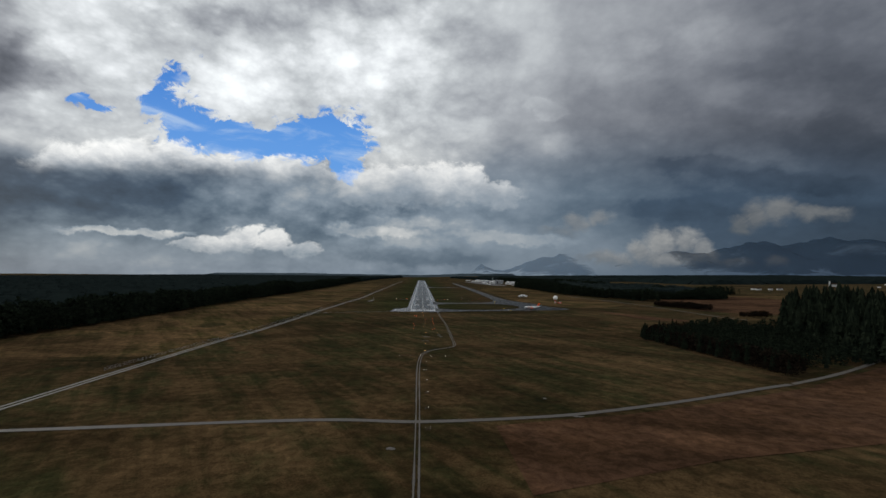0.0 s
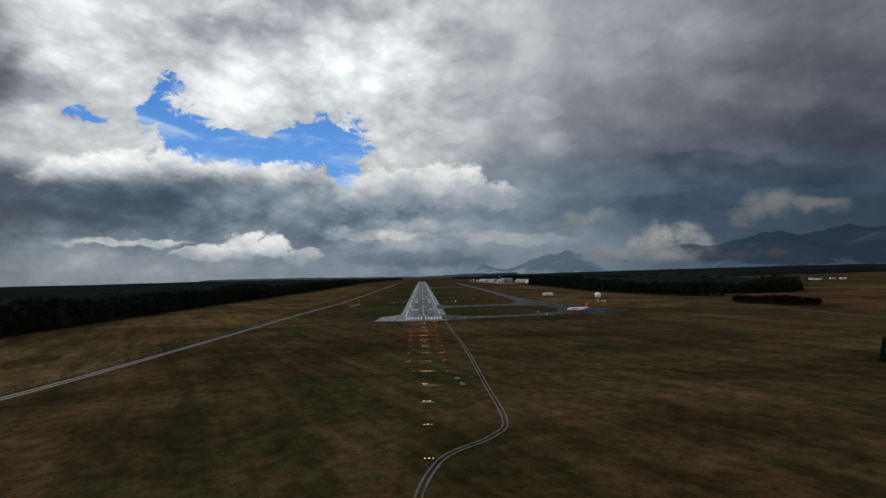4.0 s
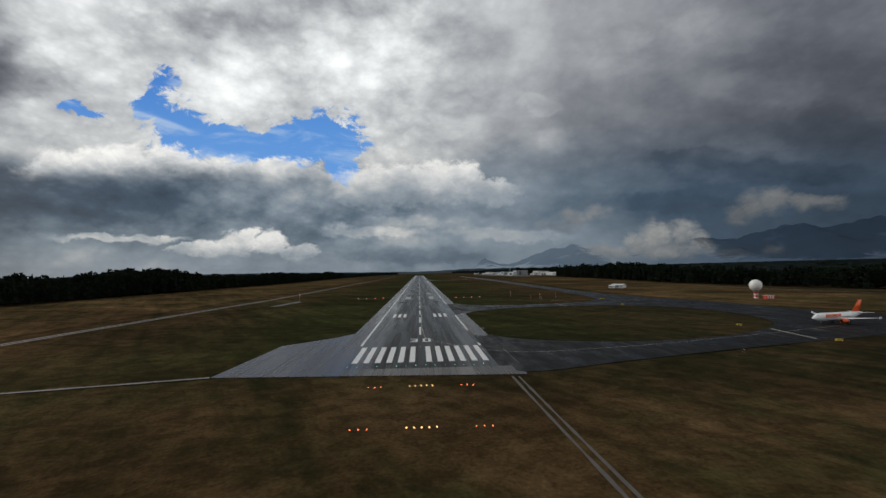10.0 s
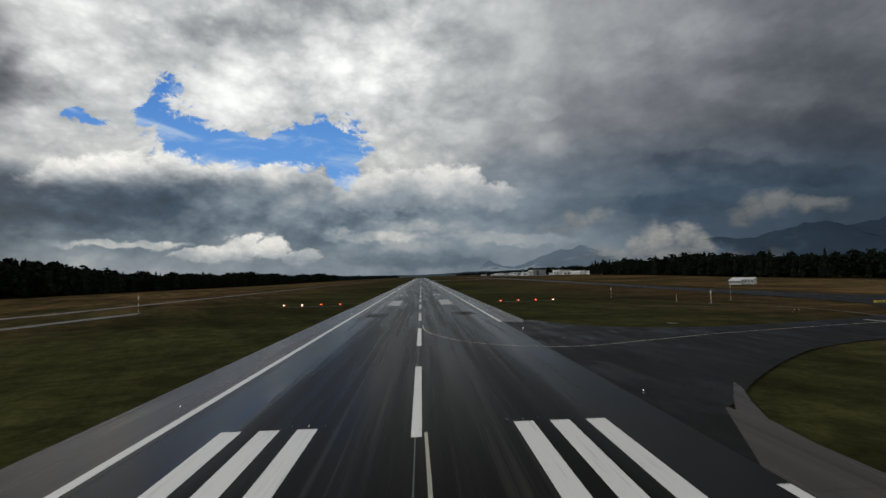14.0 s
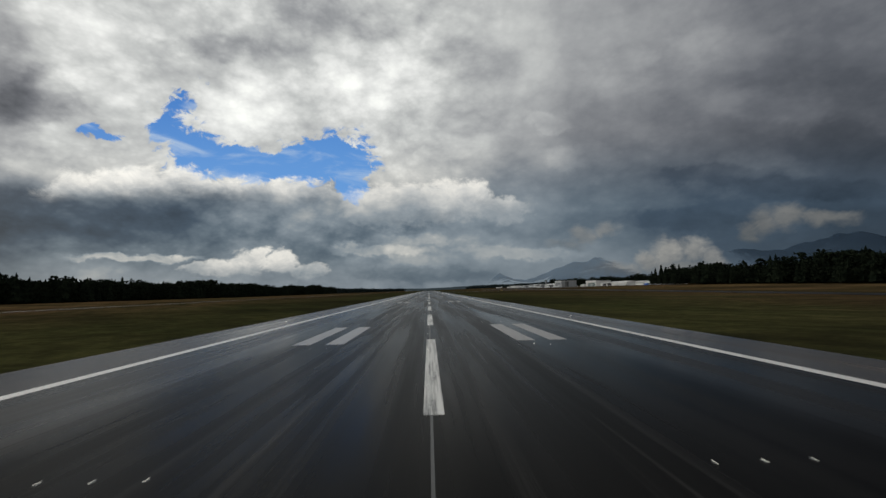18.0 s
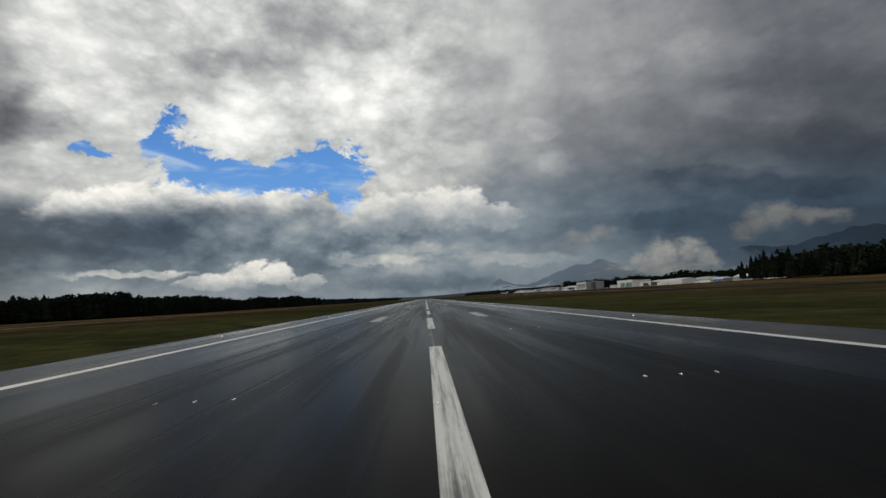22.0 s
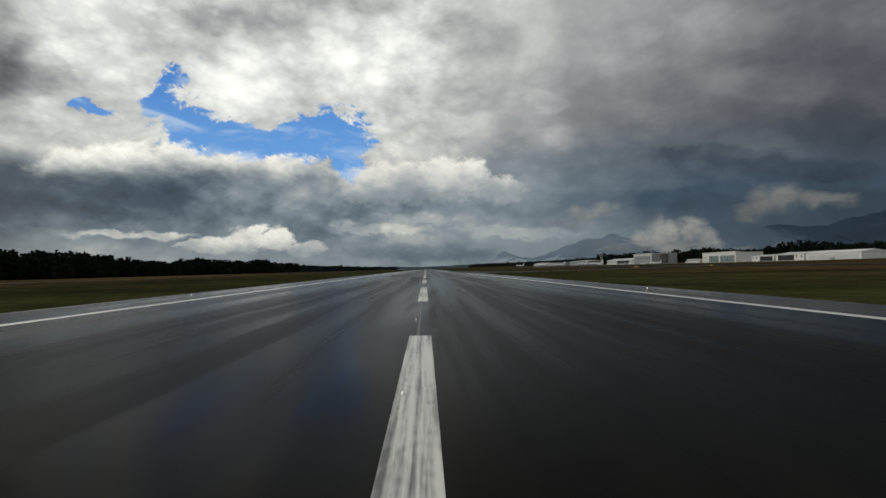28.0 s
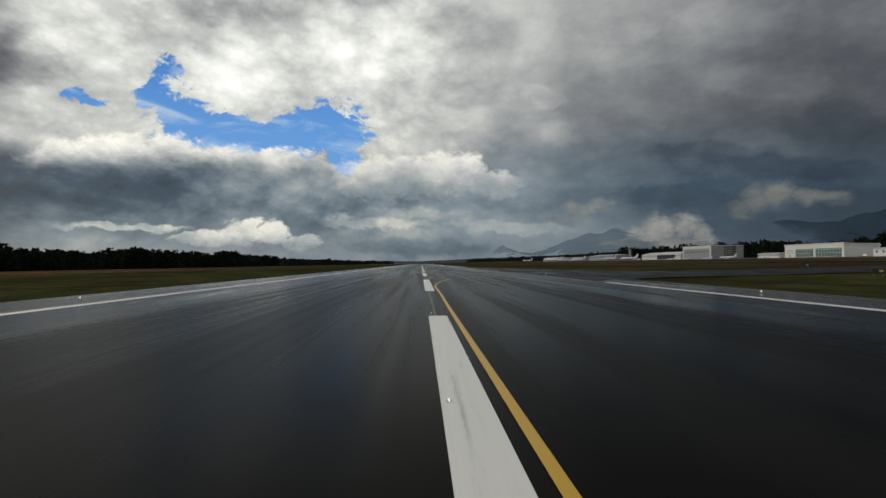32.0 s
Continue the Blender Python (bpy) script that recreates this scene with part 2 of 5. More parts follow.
        hue = k.ramp(tone, [(0.0, (foot * 0.83, foot, foot * 1.18)), (0.5, (mid * 0.98, mid, mid * 1.03)), (1.0, (head * 1.03, head, head * 0.96))])
        seen = k.mix(k.math("MULTIPLY", whole, dense), seen, hue)
    # behind the camera the deck goes on, evenly overcast
    rest = k.ramp(k.noise(deck_at, 0.9, 6, 0.6), [(0.3, (0.30, 0.31, 0.34)), (0.7, (0.80, 0.80, 0.80))])
    seen = k.mix(k.span(y, 0.05, 0.35), rest, seen)
    bg = k.put("ShaderNodeBackground")
    k.link(seen, bg.inputs["Color"])
    bg.inputs["Strength"].default_value = 1.0
    air = k.put("ShaderNodeBackground")
    k.link(blue.outputs[0], air.inputs["Color"])
    air.inputs["Strength"].default_value = 0.003
    both = k.put("ShaderNodeAddShader")
    k.link(bg.outputs[0], both.inputs[0])
    k.link(air.outputs[0], both.inputs[1])
    out = k.put("ShaderNodeOutputWorld")
    k.link(both.outputs[0], out.inputs["Surface"])


build_sky()
sun = new("sun", bpy.data.lights.new("sun", "SUN"))
sun.data.energy, sun.data.angle, sun.data.color = 1.5, radians(14), (1.0, 0.95, 0.88)
sun_from = Vector((math.sin(radians(SUN_AZ)) * math.cos(radians(SUN_EL)), math.cos(radians(SUN_AZ)) * math.cos(radians(SUN_EL)), math.sin(radians(SUN_EL))))
sun.matrix_world = look(sun_from * 100, (0, 0, 0))

# ---- materials ----


def surface(name):
    m = bpy.data.materials.new(name)
    m.use_nodes = True
    k = Nodes(m.node_tree)
    shader = k.put("ShaderNodeBsdfPrincipled")
    out = k.put("ShaderNodeOutputMaterial")
    k.link(shader.outputs[0], out.inputs[0])
    at = k.vec("MULTIPLY", k.put("ShaderNodeTexCoord").outputs["Object"], (1 / U, 1 / U, 1 / U))
    return m, k, shader, at


def bump(k, shader, height, strength=0.3, distance=0.02):
    n = k.put("ShaderNodeBump")
    n.inputs["Strength"].default_value = strength
    n.inputs["Distance"].default_value = distance
    k.feed(n.inputs["Height"], height)
    k.link(n.outputs[0], shader.inputs["Normal"])


def plain(name, colour, rough=0.6, metal=0.0, vary=0.18, scale=1.5):
    """Paint, metal or plastic with a faint mottle at two sizes."""
    m, k, s, at = surface(name)
    n = k.math("ADD", k.math("MULTIPLY", k.noise(at, scale, 3), 0.6), k.math("MULTIPLY", k.noise(at, scale * 9, 3), 0.4))
    low = tuple(c * (1 - vary) for c in colour)
    high = tuple(min(1, c * (1 + vary)) for c in colour)
    k.link(k.ramp(n, [(0.3, low), (0.7, high)]), s.inputs["Base Color"])
    s.inputs["Roughness"].default_value = rough
    s.inputs["Metallic"].default_value = metal
    return m


def lamp_glow(name, colour, power):
    m, k, s, at = surface(name)
    s.inputs["Base Color"].default_value = (*colour, 1)
    s.inputs["Emission Color"].default_value = (*colour, 1)
    s.inputs["Emission Strength"].default_value = power
    return m


def stretched(k, at, sx, sy):
    return k.vec("MULTIPLY", at, (sx, sy, 1))


def wet_asphalt(name, dark, light, rough_lo=0.14, rough_hi=0.33, ior=1.066, run=1.0, wet=0.45, crowned=False):
    """Rain-wet asphalt: long streaks of rubber and drying, puddled film, fine grain."""
    m, k, s, at = surface(name)
    streak = k.noise(stretched(k, at, 0.55 / run, 0.012 * run), 1.0, 5, 0.6)
    broad = k.noise(stretched(k, at, 0.06, 0.006 * run), 1.0, 4, 0.55)
    grain = k.noise(at, 14.0, 3, 0.7)
    tone = k.math("ADD", k.math("MULTIPLY", streak, 0.55), k.math("ADD", k.math("MULTIPLY", broad, 0.35), k.math("MULTIPLY", grain, 0.1)))
    colour = k.ramp(tone, [(0.36, dark), (0.66, light)])
    film = k.math("ADD", k.math("MULTIPLY", streak, 0.5), k.math("MULTIPLY", k.noise(stretched(k, at, 0.22, 0.008 * run), 1.0, 5, 0.6), 0.5))
    rough = k.span(film, 0.36, 0.62, rough_lo, rough_hi)
    pool = k.span(k.noise(stretched(k, at, 0.12, 0.007 * run), 1.0, 5, 0.6, 0.4), 0.55, 0.63)
    rough = k.math("MULTIPLY", rough, k.math("MULTIPLY_ADD", pool, -wet, 1.0))
    s.inputs["IOR"].default_value = ior
    if crowned:
        # the crown drains to both edges, where a film of water stands; wheels scour pale lines beside the centreline
        sep = k.put("ShaderNodeSeparateXYZ")
        k.link(at, sep.inputs[0])
        off = k.math("ABSOLUTE", sep.outputs[0])
        ragged = k.math("MULTIPLY_ADD", k.math("SUBTRACT", broad, 0.5), 4.0, off)
        edge_film = k.span(ragged, 13.6, 16.4)
        rough = k.math("MULTIPLY", rough, k.math("MULTIPLY_ADD", edge_film, -0.08, 1.0))
        k.link(k.math("MULTIPLY_ADD", edge_film, 0.09, ior), s.inputs["IOR"])
        scour = k.span(k.noise(stretched(k, at, 1.5, 0.010), 1.0, 4, 0.55), 0.52, 0.70)
        scour = k.math("MULTIPLY", scour, k.math("MULTIPLY", k.span(off, 1.2, 2.6), k.span(off, 10.5, 6.5)))
        scour = k.math("MULTIPLY", scour, k.span(sep.outputs[1], 700, 380))
        colour = k.mix(k.math("MULTIPLY", scour, 0.5), colour, (0.038, 0.037, 0.036))
        lane = k.math("MULTIPLY", k.span(off, 0.4, 1.2), k.span(off, 3.4, 1.8))
        colour = k.mix(k.math("MULTIPLY", lane, 0.45), colour, tuple(c * 0.8 for c in dark))
    k.link(colour, s.inputs["Base Color"])
    k.link(rough, s.inputs["Roughness"])
    bump(k, s, k.math("ADD", grain, k.math("MULTIPLY", streak, 1.0)), 0.10, 0.01)
    s.inputs["Specular Tint"].default_value = (1.0, 0.94, 0.85, 1)
    return m


def meadow(name, greens, browns, balance=0.5, strip=False):
    """Winter grass: green and straw patches at several sizes, blades as fine relief."""
    m, k, s, at = surface(name)
    big = k.noise(stretched(k, at, 0.009, 0.006), 1.0, 6, 0.6, 0.6)
    mid = k.noise(at, 0.06, 5, 0.62)
    fine = k.noise(at, 1.3, 4, 0.7)
    drift = k.noise(k.vec("MULTIPLY", at, (0.012, 0.07, 0.02)), 1.0, 6, 0.66, 1.2)
    mow = k.noise(stretched(k, at, 0.12, 0.004), 1.0, 3, 0.5)
    f = k.math("ADD", k.math("MULTIPLY", big, 0.5), k.math("MULTIPLY", mid, 0.3))
    f = k.math("ADD", f, k.math("MULTIPLY", mow, 0.08))
    f = k.math("MULTIPLY_ADD", drift, 0.12, f)
    # old furrows run slantwise over the fields
    lean = k.put("ShaderNodeCombineXYZ")
    k.feed(lean.inputs[0], k.math("MULTIPLY", k.vec("DOT_PRODUCT", at, (0.87, 0.49, 0)), 0.075))
    k.feed(lean.inputs[1], k.math("MULTIPLY", k.vec("DOT_PRODUCT", at, (0.49, -0.87, 0)), 0.009))
    furrow = k.noise(lean.outputs[0], 1.0, 7, 0.66, 0.5)
    clump = k.noise(at, 0.16, 6, 0.7, 0.4)
    f = k.math("MULTIPLY_ADD", k.math("SUBTRACT", furrow, 0.5), 0.42, f)
    f = k.span(f, balance - 0.10, balance + 0.10)
    if strip:
        sep = k.put("ShaderNodeSeparateXYZ")
        k.link(at, sep.inputs[0])
        out = k.span(k.math("ABSOLUTE", sep.outputs[0]), 45, 170, 0.15, 1.0)
        out = k.math("MAXIMUM", out, k.span(sep.outputs[1], 60, -60, 0.0, 1.0))
        f = k.math("MULTIPLY", f, out)
    green = k.ramp(fine, [(0.3, greens[0]), (0.7, greens[1])])
    if strip:
        green = k.mix(out, k.ramp(fine, [(0.3, (0.0112, 0.0145, 0.0042)), (0.7, (0.0238, 0.0272, 0.0088))]), green)
    brown = k.ramp(fine, [(0.3, browns[0]), (0.7, browns[1])])
    patch = k.span(k.noise(k.vec("MULTIPLY", at, (0.005, 0.009, 0.005)), 1.0, 10, 0.70, 1.0), 0.32, 0.68, 0.50, 1.55)
    tint = k.put("ShaderNodeCombineXYZ")
    for i, gain in enumerate((1.0, 1.0, 0.95)):
        k.feed(tint.inputs[i], k.math("MULTIPLY", patch, gain))
    tufts = k.put("ShaderNodeCombineXYZ")
    tuft = k.math("MULTIPLY", k.span(clump, 0.34, 0.68, 0.62, 1.34), k.span(furrow, 0.34, 0.66, 0.76, 1.22))
    for i in range(3):
        k.feed(tufts.inputs[i], tuft)
    k.link(k.vec("MULTIPLY", k.vec("MULTIPLY", k.mix(f, green, brown), tint.outputs[0]), tufts.outputs[0]), s.inputs["Base Color"])
    s.inputs["Sheen Weight"].default_value = 0.015
    s.inputs["Sheen Roughness"].default_value = 0.45
    s.inputs["Sheen Tint"].default_value = (0.80, 0.74, 0.62, 1)
    s.inputs["Roughness"].default_value = 0.95
    s.inputs["Specular IOR Level"].default_value = 0.0
    bump(k, s, k.math("ADD", fine, mid), 0.6, 0.06)
    return m


def needle(name, a, b):
    m, k, s, at = surface(name)
    r = k.put("ShaderNodeNewGeometry").outputs["Random Per Island"]
    n = k.noise(at, 0.6, 4, 0.7)
    f = k.math("ADD", k.math("MULTIPLY", r, 0.5), k.math("MULTIPLY", n, 0.5))
    k.link(k.ramp(f, [(0.25, a), (0.75, b)]), s.inputs["Base Color"])
    s.inputs["Roughness"].default_value = 0.95
    s.inputs["Specular IOR Level"].default_value = 0.0
    return m


def worn_paint(name, colour, bare, amount=0.4):
    """Road paint, scuffed along the rolling direction."""
    m, k, s, at = surface(name)
    scuff = k.noise(stretched(k, at, 5.0, 0.12), 1.0, 5, 0.65)
    chips = k.noise(at, 9.0, 4, 0.7)
    f = k.math("ADD", k.math("MULTIPLY", scuff, 0.7), k.math("MULTIPLY", chips, 0.3))
    k.link(k.ramp(f, [(amount - 0.08, bare), (amount + 0.06, colour), (0.8, tuple(min(1, c * 1.1) for c in colour))]), s.inputs["Base Color"])
    s.inputs["Roughness"].default_value = 0.4
    bump(k, s, chips, 0.15, 0.004)
    return m


ASPHALT = wet_asphalt("wet_runway_asphalt", (0.0026, 0.0025, 0.0024), (0.0105, 0.0102, 0.0096), 0.17, 0.36, 1.070, crowned=True)
SHOULDER = wet_asphalt("wet_shoulder", (0.040, 0.036, 0.033), (0.080, 0.071, 0.066), 0.12, 0.32, 1.12)
TAXI = wet_asphalt("wet_taxiway_asphalt", (0.007, 0.007, 0.007), (0.019, 0.0186, 0.018), 0.3, 0.55, 1.085, 6.0, 0.35)
CONCRETE = wet_asphalt("old_concrete", (0.06, 0.057, 0.053), (0.11, 0.104, 0.098), 0.35, 0.6)
GRASS = meadow("winter_meadow", ((0.016, 0.016, 0.0062), (0.028, 0.027, 0.0110)), ((0.026, 0.0164, 0.0078), (0.059, 0.0365, 0.0172)), 0.48, True)
STRAW = meadow("straw_field", ((0.026, 0.024, 0.008), (0.045, 0.037, 0.013)), ((0.051, 0.031, 0.014), (0.086, 0.053, 0.026)), 0.47)
EARTH = meadow("ploughed_earth", ((0.05, 0.026, 0.014), (0.07, 0.036, 0.02)), ((0.035, 0.018, 0.011), (0.055, 0.03, 0.018)), 0.5)
RUBBERED_MARK = worn_paint("rubber_stained_marking", (0.52, 0.52, 0.50), (0.05, 0.05, 0.05), 0.47)
PALE_GRAVEL = plain("pale_crushed_stone", (0.115, 0.107, 0.094), 0.8, 0, 0.25, 0.4)
GRAVEL = plain("gravel_road", (0.066, 0.058, 0.048), 0.8, 0, 0.3, 0.4)
WHITE_MARK = worn_paint("white_marking", (0.53, 0.525, 0.515), (0.26, 0.26, 0.26), 0.385)
DULL_MARK = worn_paint("dirty_white_marking", (0.235, 0.23, 0.23), (0.09, 0.09, 0.09), 0.42)
YELLOW_MARK = worn_paint("yellow_marking", (0.42, 0.25, 0.014), (0.12, 0.09, 0.03), 0.36)
PALE_MARK = worn_paint("faded_taxi_line", (0.30, 0.28, 0.22), (0.08, 0.08, 0.07), 0.42)
CONIFER = needle("conifer_needles", (0.0055, 0.0085, 0.006), (0.015, 0.020, 0.0125))
# Distance haze is put into the treetop and far spruce colours as a blue-grey lift.
CANOPY = needle("treetops_haze_tint", (0.006, 0.010, 0.010), (0.014, 0.019, 0.018))
HAZED = needle("spruces_haze_tint", (0.010, 0.016, 0.016), (0.018, 0.026, 0.026))
BRUSH = needle("leafless_twigs", (0.028, 0.018, 0.012), (0.06, 0.04, 0.028))
DARK_BRUSH = needle("dark_wet_twigs", (0.007, 0.0055, 0.004), (0.02, 0.015, 0.011))
BARK = plain("bark", (0.035, 0.026, 0.02), 0.9, 0, 0.3, 3)
WHITE_WALL = plain("white_cladding", (0.56, 0.56, 0.55), 0.5, 0, 0.07, 0.15)
GREY_WALL = plain("grey_cladding", (0.20, 0.21, 0.22), 0.55, 0, 0.1, 0.15)
PATCH = wet_asphalt("asphalt_patch", (0.003, 0.003, 0.003), (0.009, 0.009, 0.009), 0.25, 0.5)
PALE_ROOF = plain("pale_roof_sheet", (0.50, 0.51, 0.51), 0.45, 0.2, 0.1, 0.2)
# Near-black colour that stands for the shade inside open doorways.
DOORWAY_SHADE = plain("painted_doorway_shade", (0.012, 0.013, 0.015), 0.9)
GLASS = plain("hangar_glazing", (0.10, 0.16, 0.16), 0.08, 0, 0.25, 0.3)
WHITE_PAINT = plain("aircraft_white", (0.72, 0.72, 0.71), 0.25, 0, 0.05, 0.4)
ORANGE = plain("orange_paint", (0.75, 0.10, 0.012), 0.3, 0, 0.05, 0.5)
RED_PAINT = plain("red_paint", (0.55, 0.04, 0.025), 0.5, 0, 0.1)
METAL = plain("bare_metal", (0.45, 0.46, 0.48), 0.3, 0.9, 0.1)
GREY_METAL = plain("galvanised_steel", (0.28, 0.29, 0.3), 0.5, 0.6, 0.12)
RUBBER = plain("tyre_rubber", (0.012, 0.012, 0.012), 0.8)
DOME_SKIN = plain("radome_skin", (0.70, 0.69, 0.66), 0.45, 0, 0.05, 0.4)
YELLOW_SIGN = plain("yellow_sign_face", (0.62, 0.45, 0.05), 0.5)
BLACK_SIGN = plain("black_sign_back", (0.012, 0.012, 0.012), 0.6)
BLUE_SHEET = plain("blue_sheet", (0.02, 0.10, 0.40), 0.5)
GLOW_WHITE = lamp_glow("lamp_white", (1.0, 0.93, 0.8), 5.0)
GLOW_AMBER = lamp_glow("lamp_amber", (1.0, 0.50, 0.16), 5.5)
GLOW_RED = lamp_glow("lamp_red", (1.0, 0.16, 0.05), 4.0)
GLOW_FAINT = lamp_glow("lamp_faint_amber", (1.0, 0.55, 0.22), 2.0)
GLOW_PALE = lamp_glow("lamp_pale", (1.0, 0.93, 0.8), 1.2)
GLOW_GREEN = lamp_glow("lamp_green", (0.2, 1.0, 0.7), 2.0)


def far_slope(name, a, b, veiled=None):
    """Wooded slopes with haze in their colours; veiled: alpha fades ragged parts like cloud."""
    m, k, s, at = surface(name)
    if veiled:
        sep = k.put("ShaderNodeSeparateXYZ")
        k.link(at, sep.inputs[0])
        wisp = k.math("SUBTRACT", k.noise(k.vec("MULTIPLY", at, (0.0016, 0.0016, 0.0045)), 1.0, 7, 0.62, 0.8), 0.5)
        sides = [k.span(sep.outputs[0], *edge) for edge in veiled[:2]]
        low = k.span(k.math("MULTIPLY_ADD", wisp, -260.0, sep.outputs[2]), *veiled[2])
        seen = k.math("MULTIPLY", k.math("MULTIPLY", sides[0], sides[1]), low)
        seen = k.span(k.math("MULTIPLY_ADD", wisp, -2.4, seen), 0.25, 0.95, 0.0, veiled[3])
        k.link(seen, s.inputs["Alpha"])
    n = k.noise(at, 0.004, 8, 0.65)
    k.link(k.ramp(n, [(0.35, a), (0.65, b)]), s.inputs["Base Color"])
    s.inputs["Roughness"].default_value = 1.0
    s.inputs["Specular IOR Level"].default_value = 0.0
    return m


# Blue air haze is painted into these three base colours.
MOUNTAIN = far_slope("mountain_forest_haze_tint", (0.010, 0.040, 0.085), (0.034, 0.075, 0.130), ((740, 860), (2520, 2150), (20, 130), 0.50))
DARK_PEAK = far_slope("dark_mountain_haze_tint", (0.007, 0.016, 0.032), (0.015, 0.029, 0.050), ((3300, 3900), (9000, 8000), (40, 160), 0.62))
FAR_WOOD = far_slope("distant_wood_haze_tint", (0.035, 0.05, 0.06), (0.055, 0.07, 0.08))

# ---- mesh helpers ----


def lerp_table(v, xs, ys):
    return float(np.interp(v, xs, ys))


def ground_z(x, y):
    """The field lies a little below the runway near its threshold and rises to the hangars."""
    if x > 60:
        knoll = 18 * min(max((x - 230) / 250, 0), 1) * min(max((-100 - y) / 150, 0), 1)
        rise = 0.012 * min(max(x - 700, 0), 1800) + 0.01 * max(x - 2500, 0)
        return knoll + rise + min((x - 60) / 440, 1.5) * lerp_table(y, (-900, -300, 0, 200, 500, 700, 1000, 1300, 1800, 4000), (-2, -3.3, -6.5, -4.2, -3, 1, 6, 8, 7.5, 12))
    if x < -60:
        return -min((-x - 60) / 340, 2.0) * lerp_table(y, (600, 1500), (0, 3.0))
    return 0.0


class Form:
    """Collects vertices and faces in metres of the plan."""

    def __init__(self):
        self.v, self.f = [], []

    def add(self, verts, faces):
        n = len(self.v)
        self.v += [tuple(p) for p in verts]
        self.f += [tuple(i + n for i in f) for f in faces]
        return self

    def box(self, x0, y0, z0, x1, y1, z1, bevel=0.0):
        b = bevel
        if b <= 0:
            vs = [(x, y, z) for z in (z0, z1) for y in (y0, y1) for x in (x0, x1)]
            return self.add(vs, [(0, 2, 3, 1), (4, 5, 7, 6), (0, 1, 5, 4), (1, 3, 7, 5), (3, 2, 6, 7), (2, 0, 4, 6)])
        bm = bmesh.new()
        bmesh.ops.create_cube(bm, size=1)
        for p in bm.verts:
            p.co = Vector(((x0 + x1) / 2 + p.co.x * (x1 - x0), (y0 + y1) / 2 + p.co.y * (y1 - y0), (z0 + z1) / 2 + p.co.z * (z1 - z0)))
        bmesh.ops.bevel(bm, geom=bm.edges[:], offset=b, segments=2, affect="EDGES", profile=0.6)
        return self.take(bm)

    def take(self, bm):
        bm.verts.index_update()
        self.add([p.co[:] for p in bm.verts], [[p.index for p in f.verts] for f in bm.faces])
        bm.free()
        return self

    def loft(self, rings, close=True, cap=True):
        n = len(rings[0])
        vs = [p for r in rings for p in r]
        fs = []
        for i in range(len(rings) - 1):
            for j in range(n if close else n - 1):
                a, b = i * n + j, i * n + (j + 1) % n
                fs.append((a, b, b + n, a + n))
        if cap:
            fs.append(tuple(range(n))[::-1])
            fs.append(tuple(range((len(rings) - 1) * n, len(rings) * n)))
        return self.add(vs, fs)

    def tube(self, a, b, r0, r1=None, n=8):
        a, b = Vector(a), Vector(b)
        r1 = r0 if r1 is None else r1
        q = (b - a).to_track_quat("Z", "Y")
        ring = [Vector((math.cos(2 * math.pi * i / n), math.sin(2 * math.pi * i / n), 0)) for i in range(n)]
        return self.loft([[a + q @ (p * r0) for p in ring], [b + q @ (p * r1) for p in ring]])

    def ball(self, c, r, seg=24, rings=14, squash=1.0):
        bm = bmesh.new()
        bmesh.ops.create_uvsphere(bm, u_segments=seg, v_segments=rings, radius=r)
        for p in bm.verts:
            p.co = Vector(c) + Vector((p.co.x, p.co.y, p.co.z * squash))
        return self.take(bm)

    def sheet(self, outline, drop=0.0):
        """A flat outline with a turned-down rim."""
        n = len(outline)
        top = [(x, y, z) for x, y, z in outline]
        if not drop:
            return self.add(top, [tuple(range(n))])
        low = [(x, y, z - drop) for x, y, z in outline]
        return self.add(top + low, [tuple(range(n))] + [(i, i + n, (i + 1) % n + n, (i + 1) % n) for i in range(n)])

    def object(self, name, material, parent=None, smooth=False, at=None):
        me = bpy.data.meshes.new(name)
        me.from_pydata([(x * U, y * U, z * U) for x, y, z in self.v], [], self.f)
        me.materials.append(material)
        if smooth:
            me.polygons.foreach_set("use_smooth", [True] * len(me.polygons))
        me.update()
        ob = new(name, me)
        ob.parent = parent
        if at is not None:
            ob.matrix_basis = at
        return ob


def spot(x, y, z=0.0, turn=0.0):
    """A pose in metres of the plan, on the field at (x, y)."""
    return pose(x * U, y * U, (z + ground_z(x, y)) * U, 0, 0, turn)


def thing(name, m, label, category, group="", kind=""):
    ob = new(name)
    ob.matrix_basis = m
    return tagged(ob, label, category, group, kind)


def structure(ob, label, category):
    return tagged(ob, label, category, kind="structure")


def smooth_line(points, steps=8):
    """A Catmull-Rom curve through points of the plan."""
    p = [Vector(q) for q in points]
    p = [2 * p[0] - p[1]] + p + [2 * p[-1] - p[-2]]
    out = []
    for i in range(1, len(p) - 2):
        for s in range(steps):
            t = s / steps
            out.append(0.5 * (2 * p[i] + (p[i + 1] - p[i - 1]) * t + (2 * p[i - 1] - 5 * p[i] + 4 * p[i + 1] - p[i + 2]) * t * t
                              + (3 * p[i] - p[i - 1] - 3 * p[i + 1] + p[i + 2]) * t ** 3))
    return out + [p[-2]]


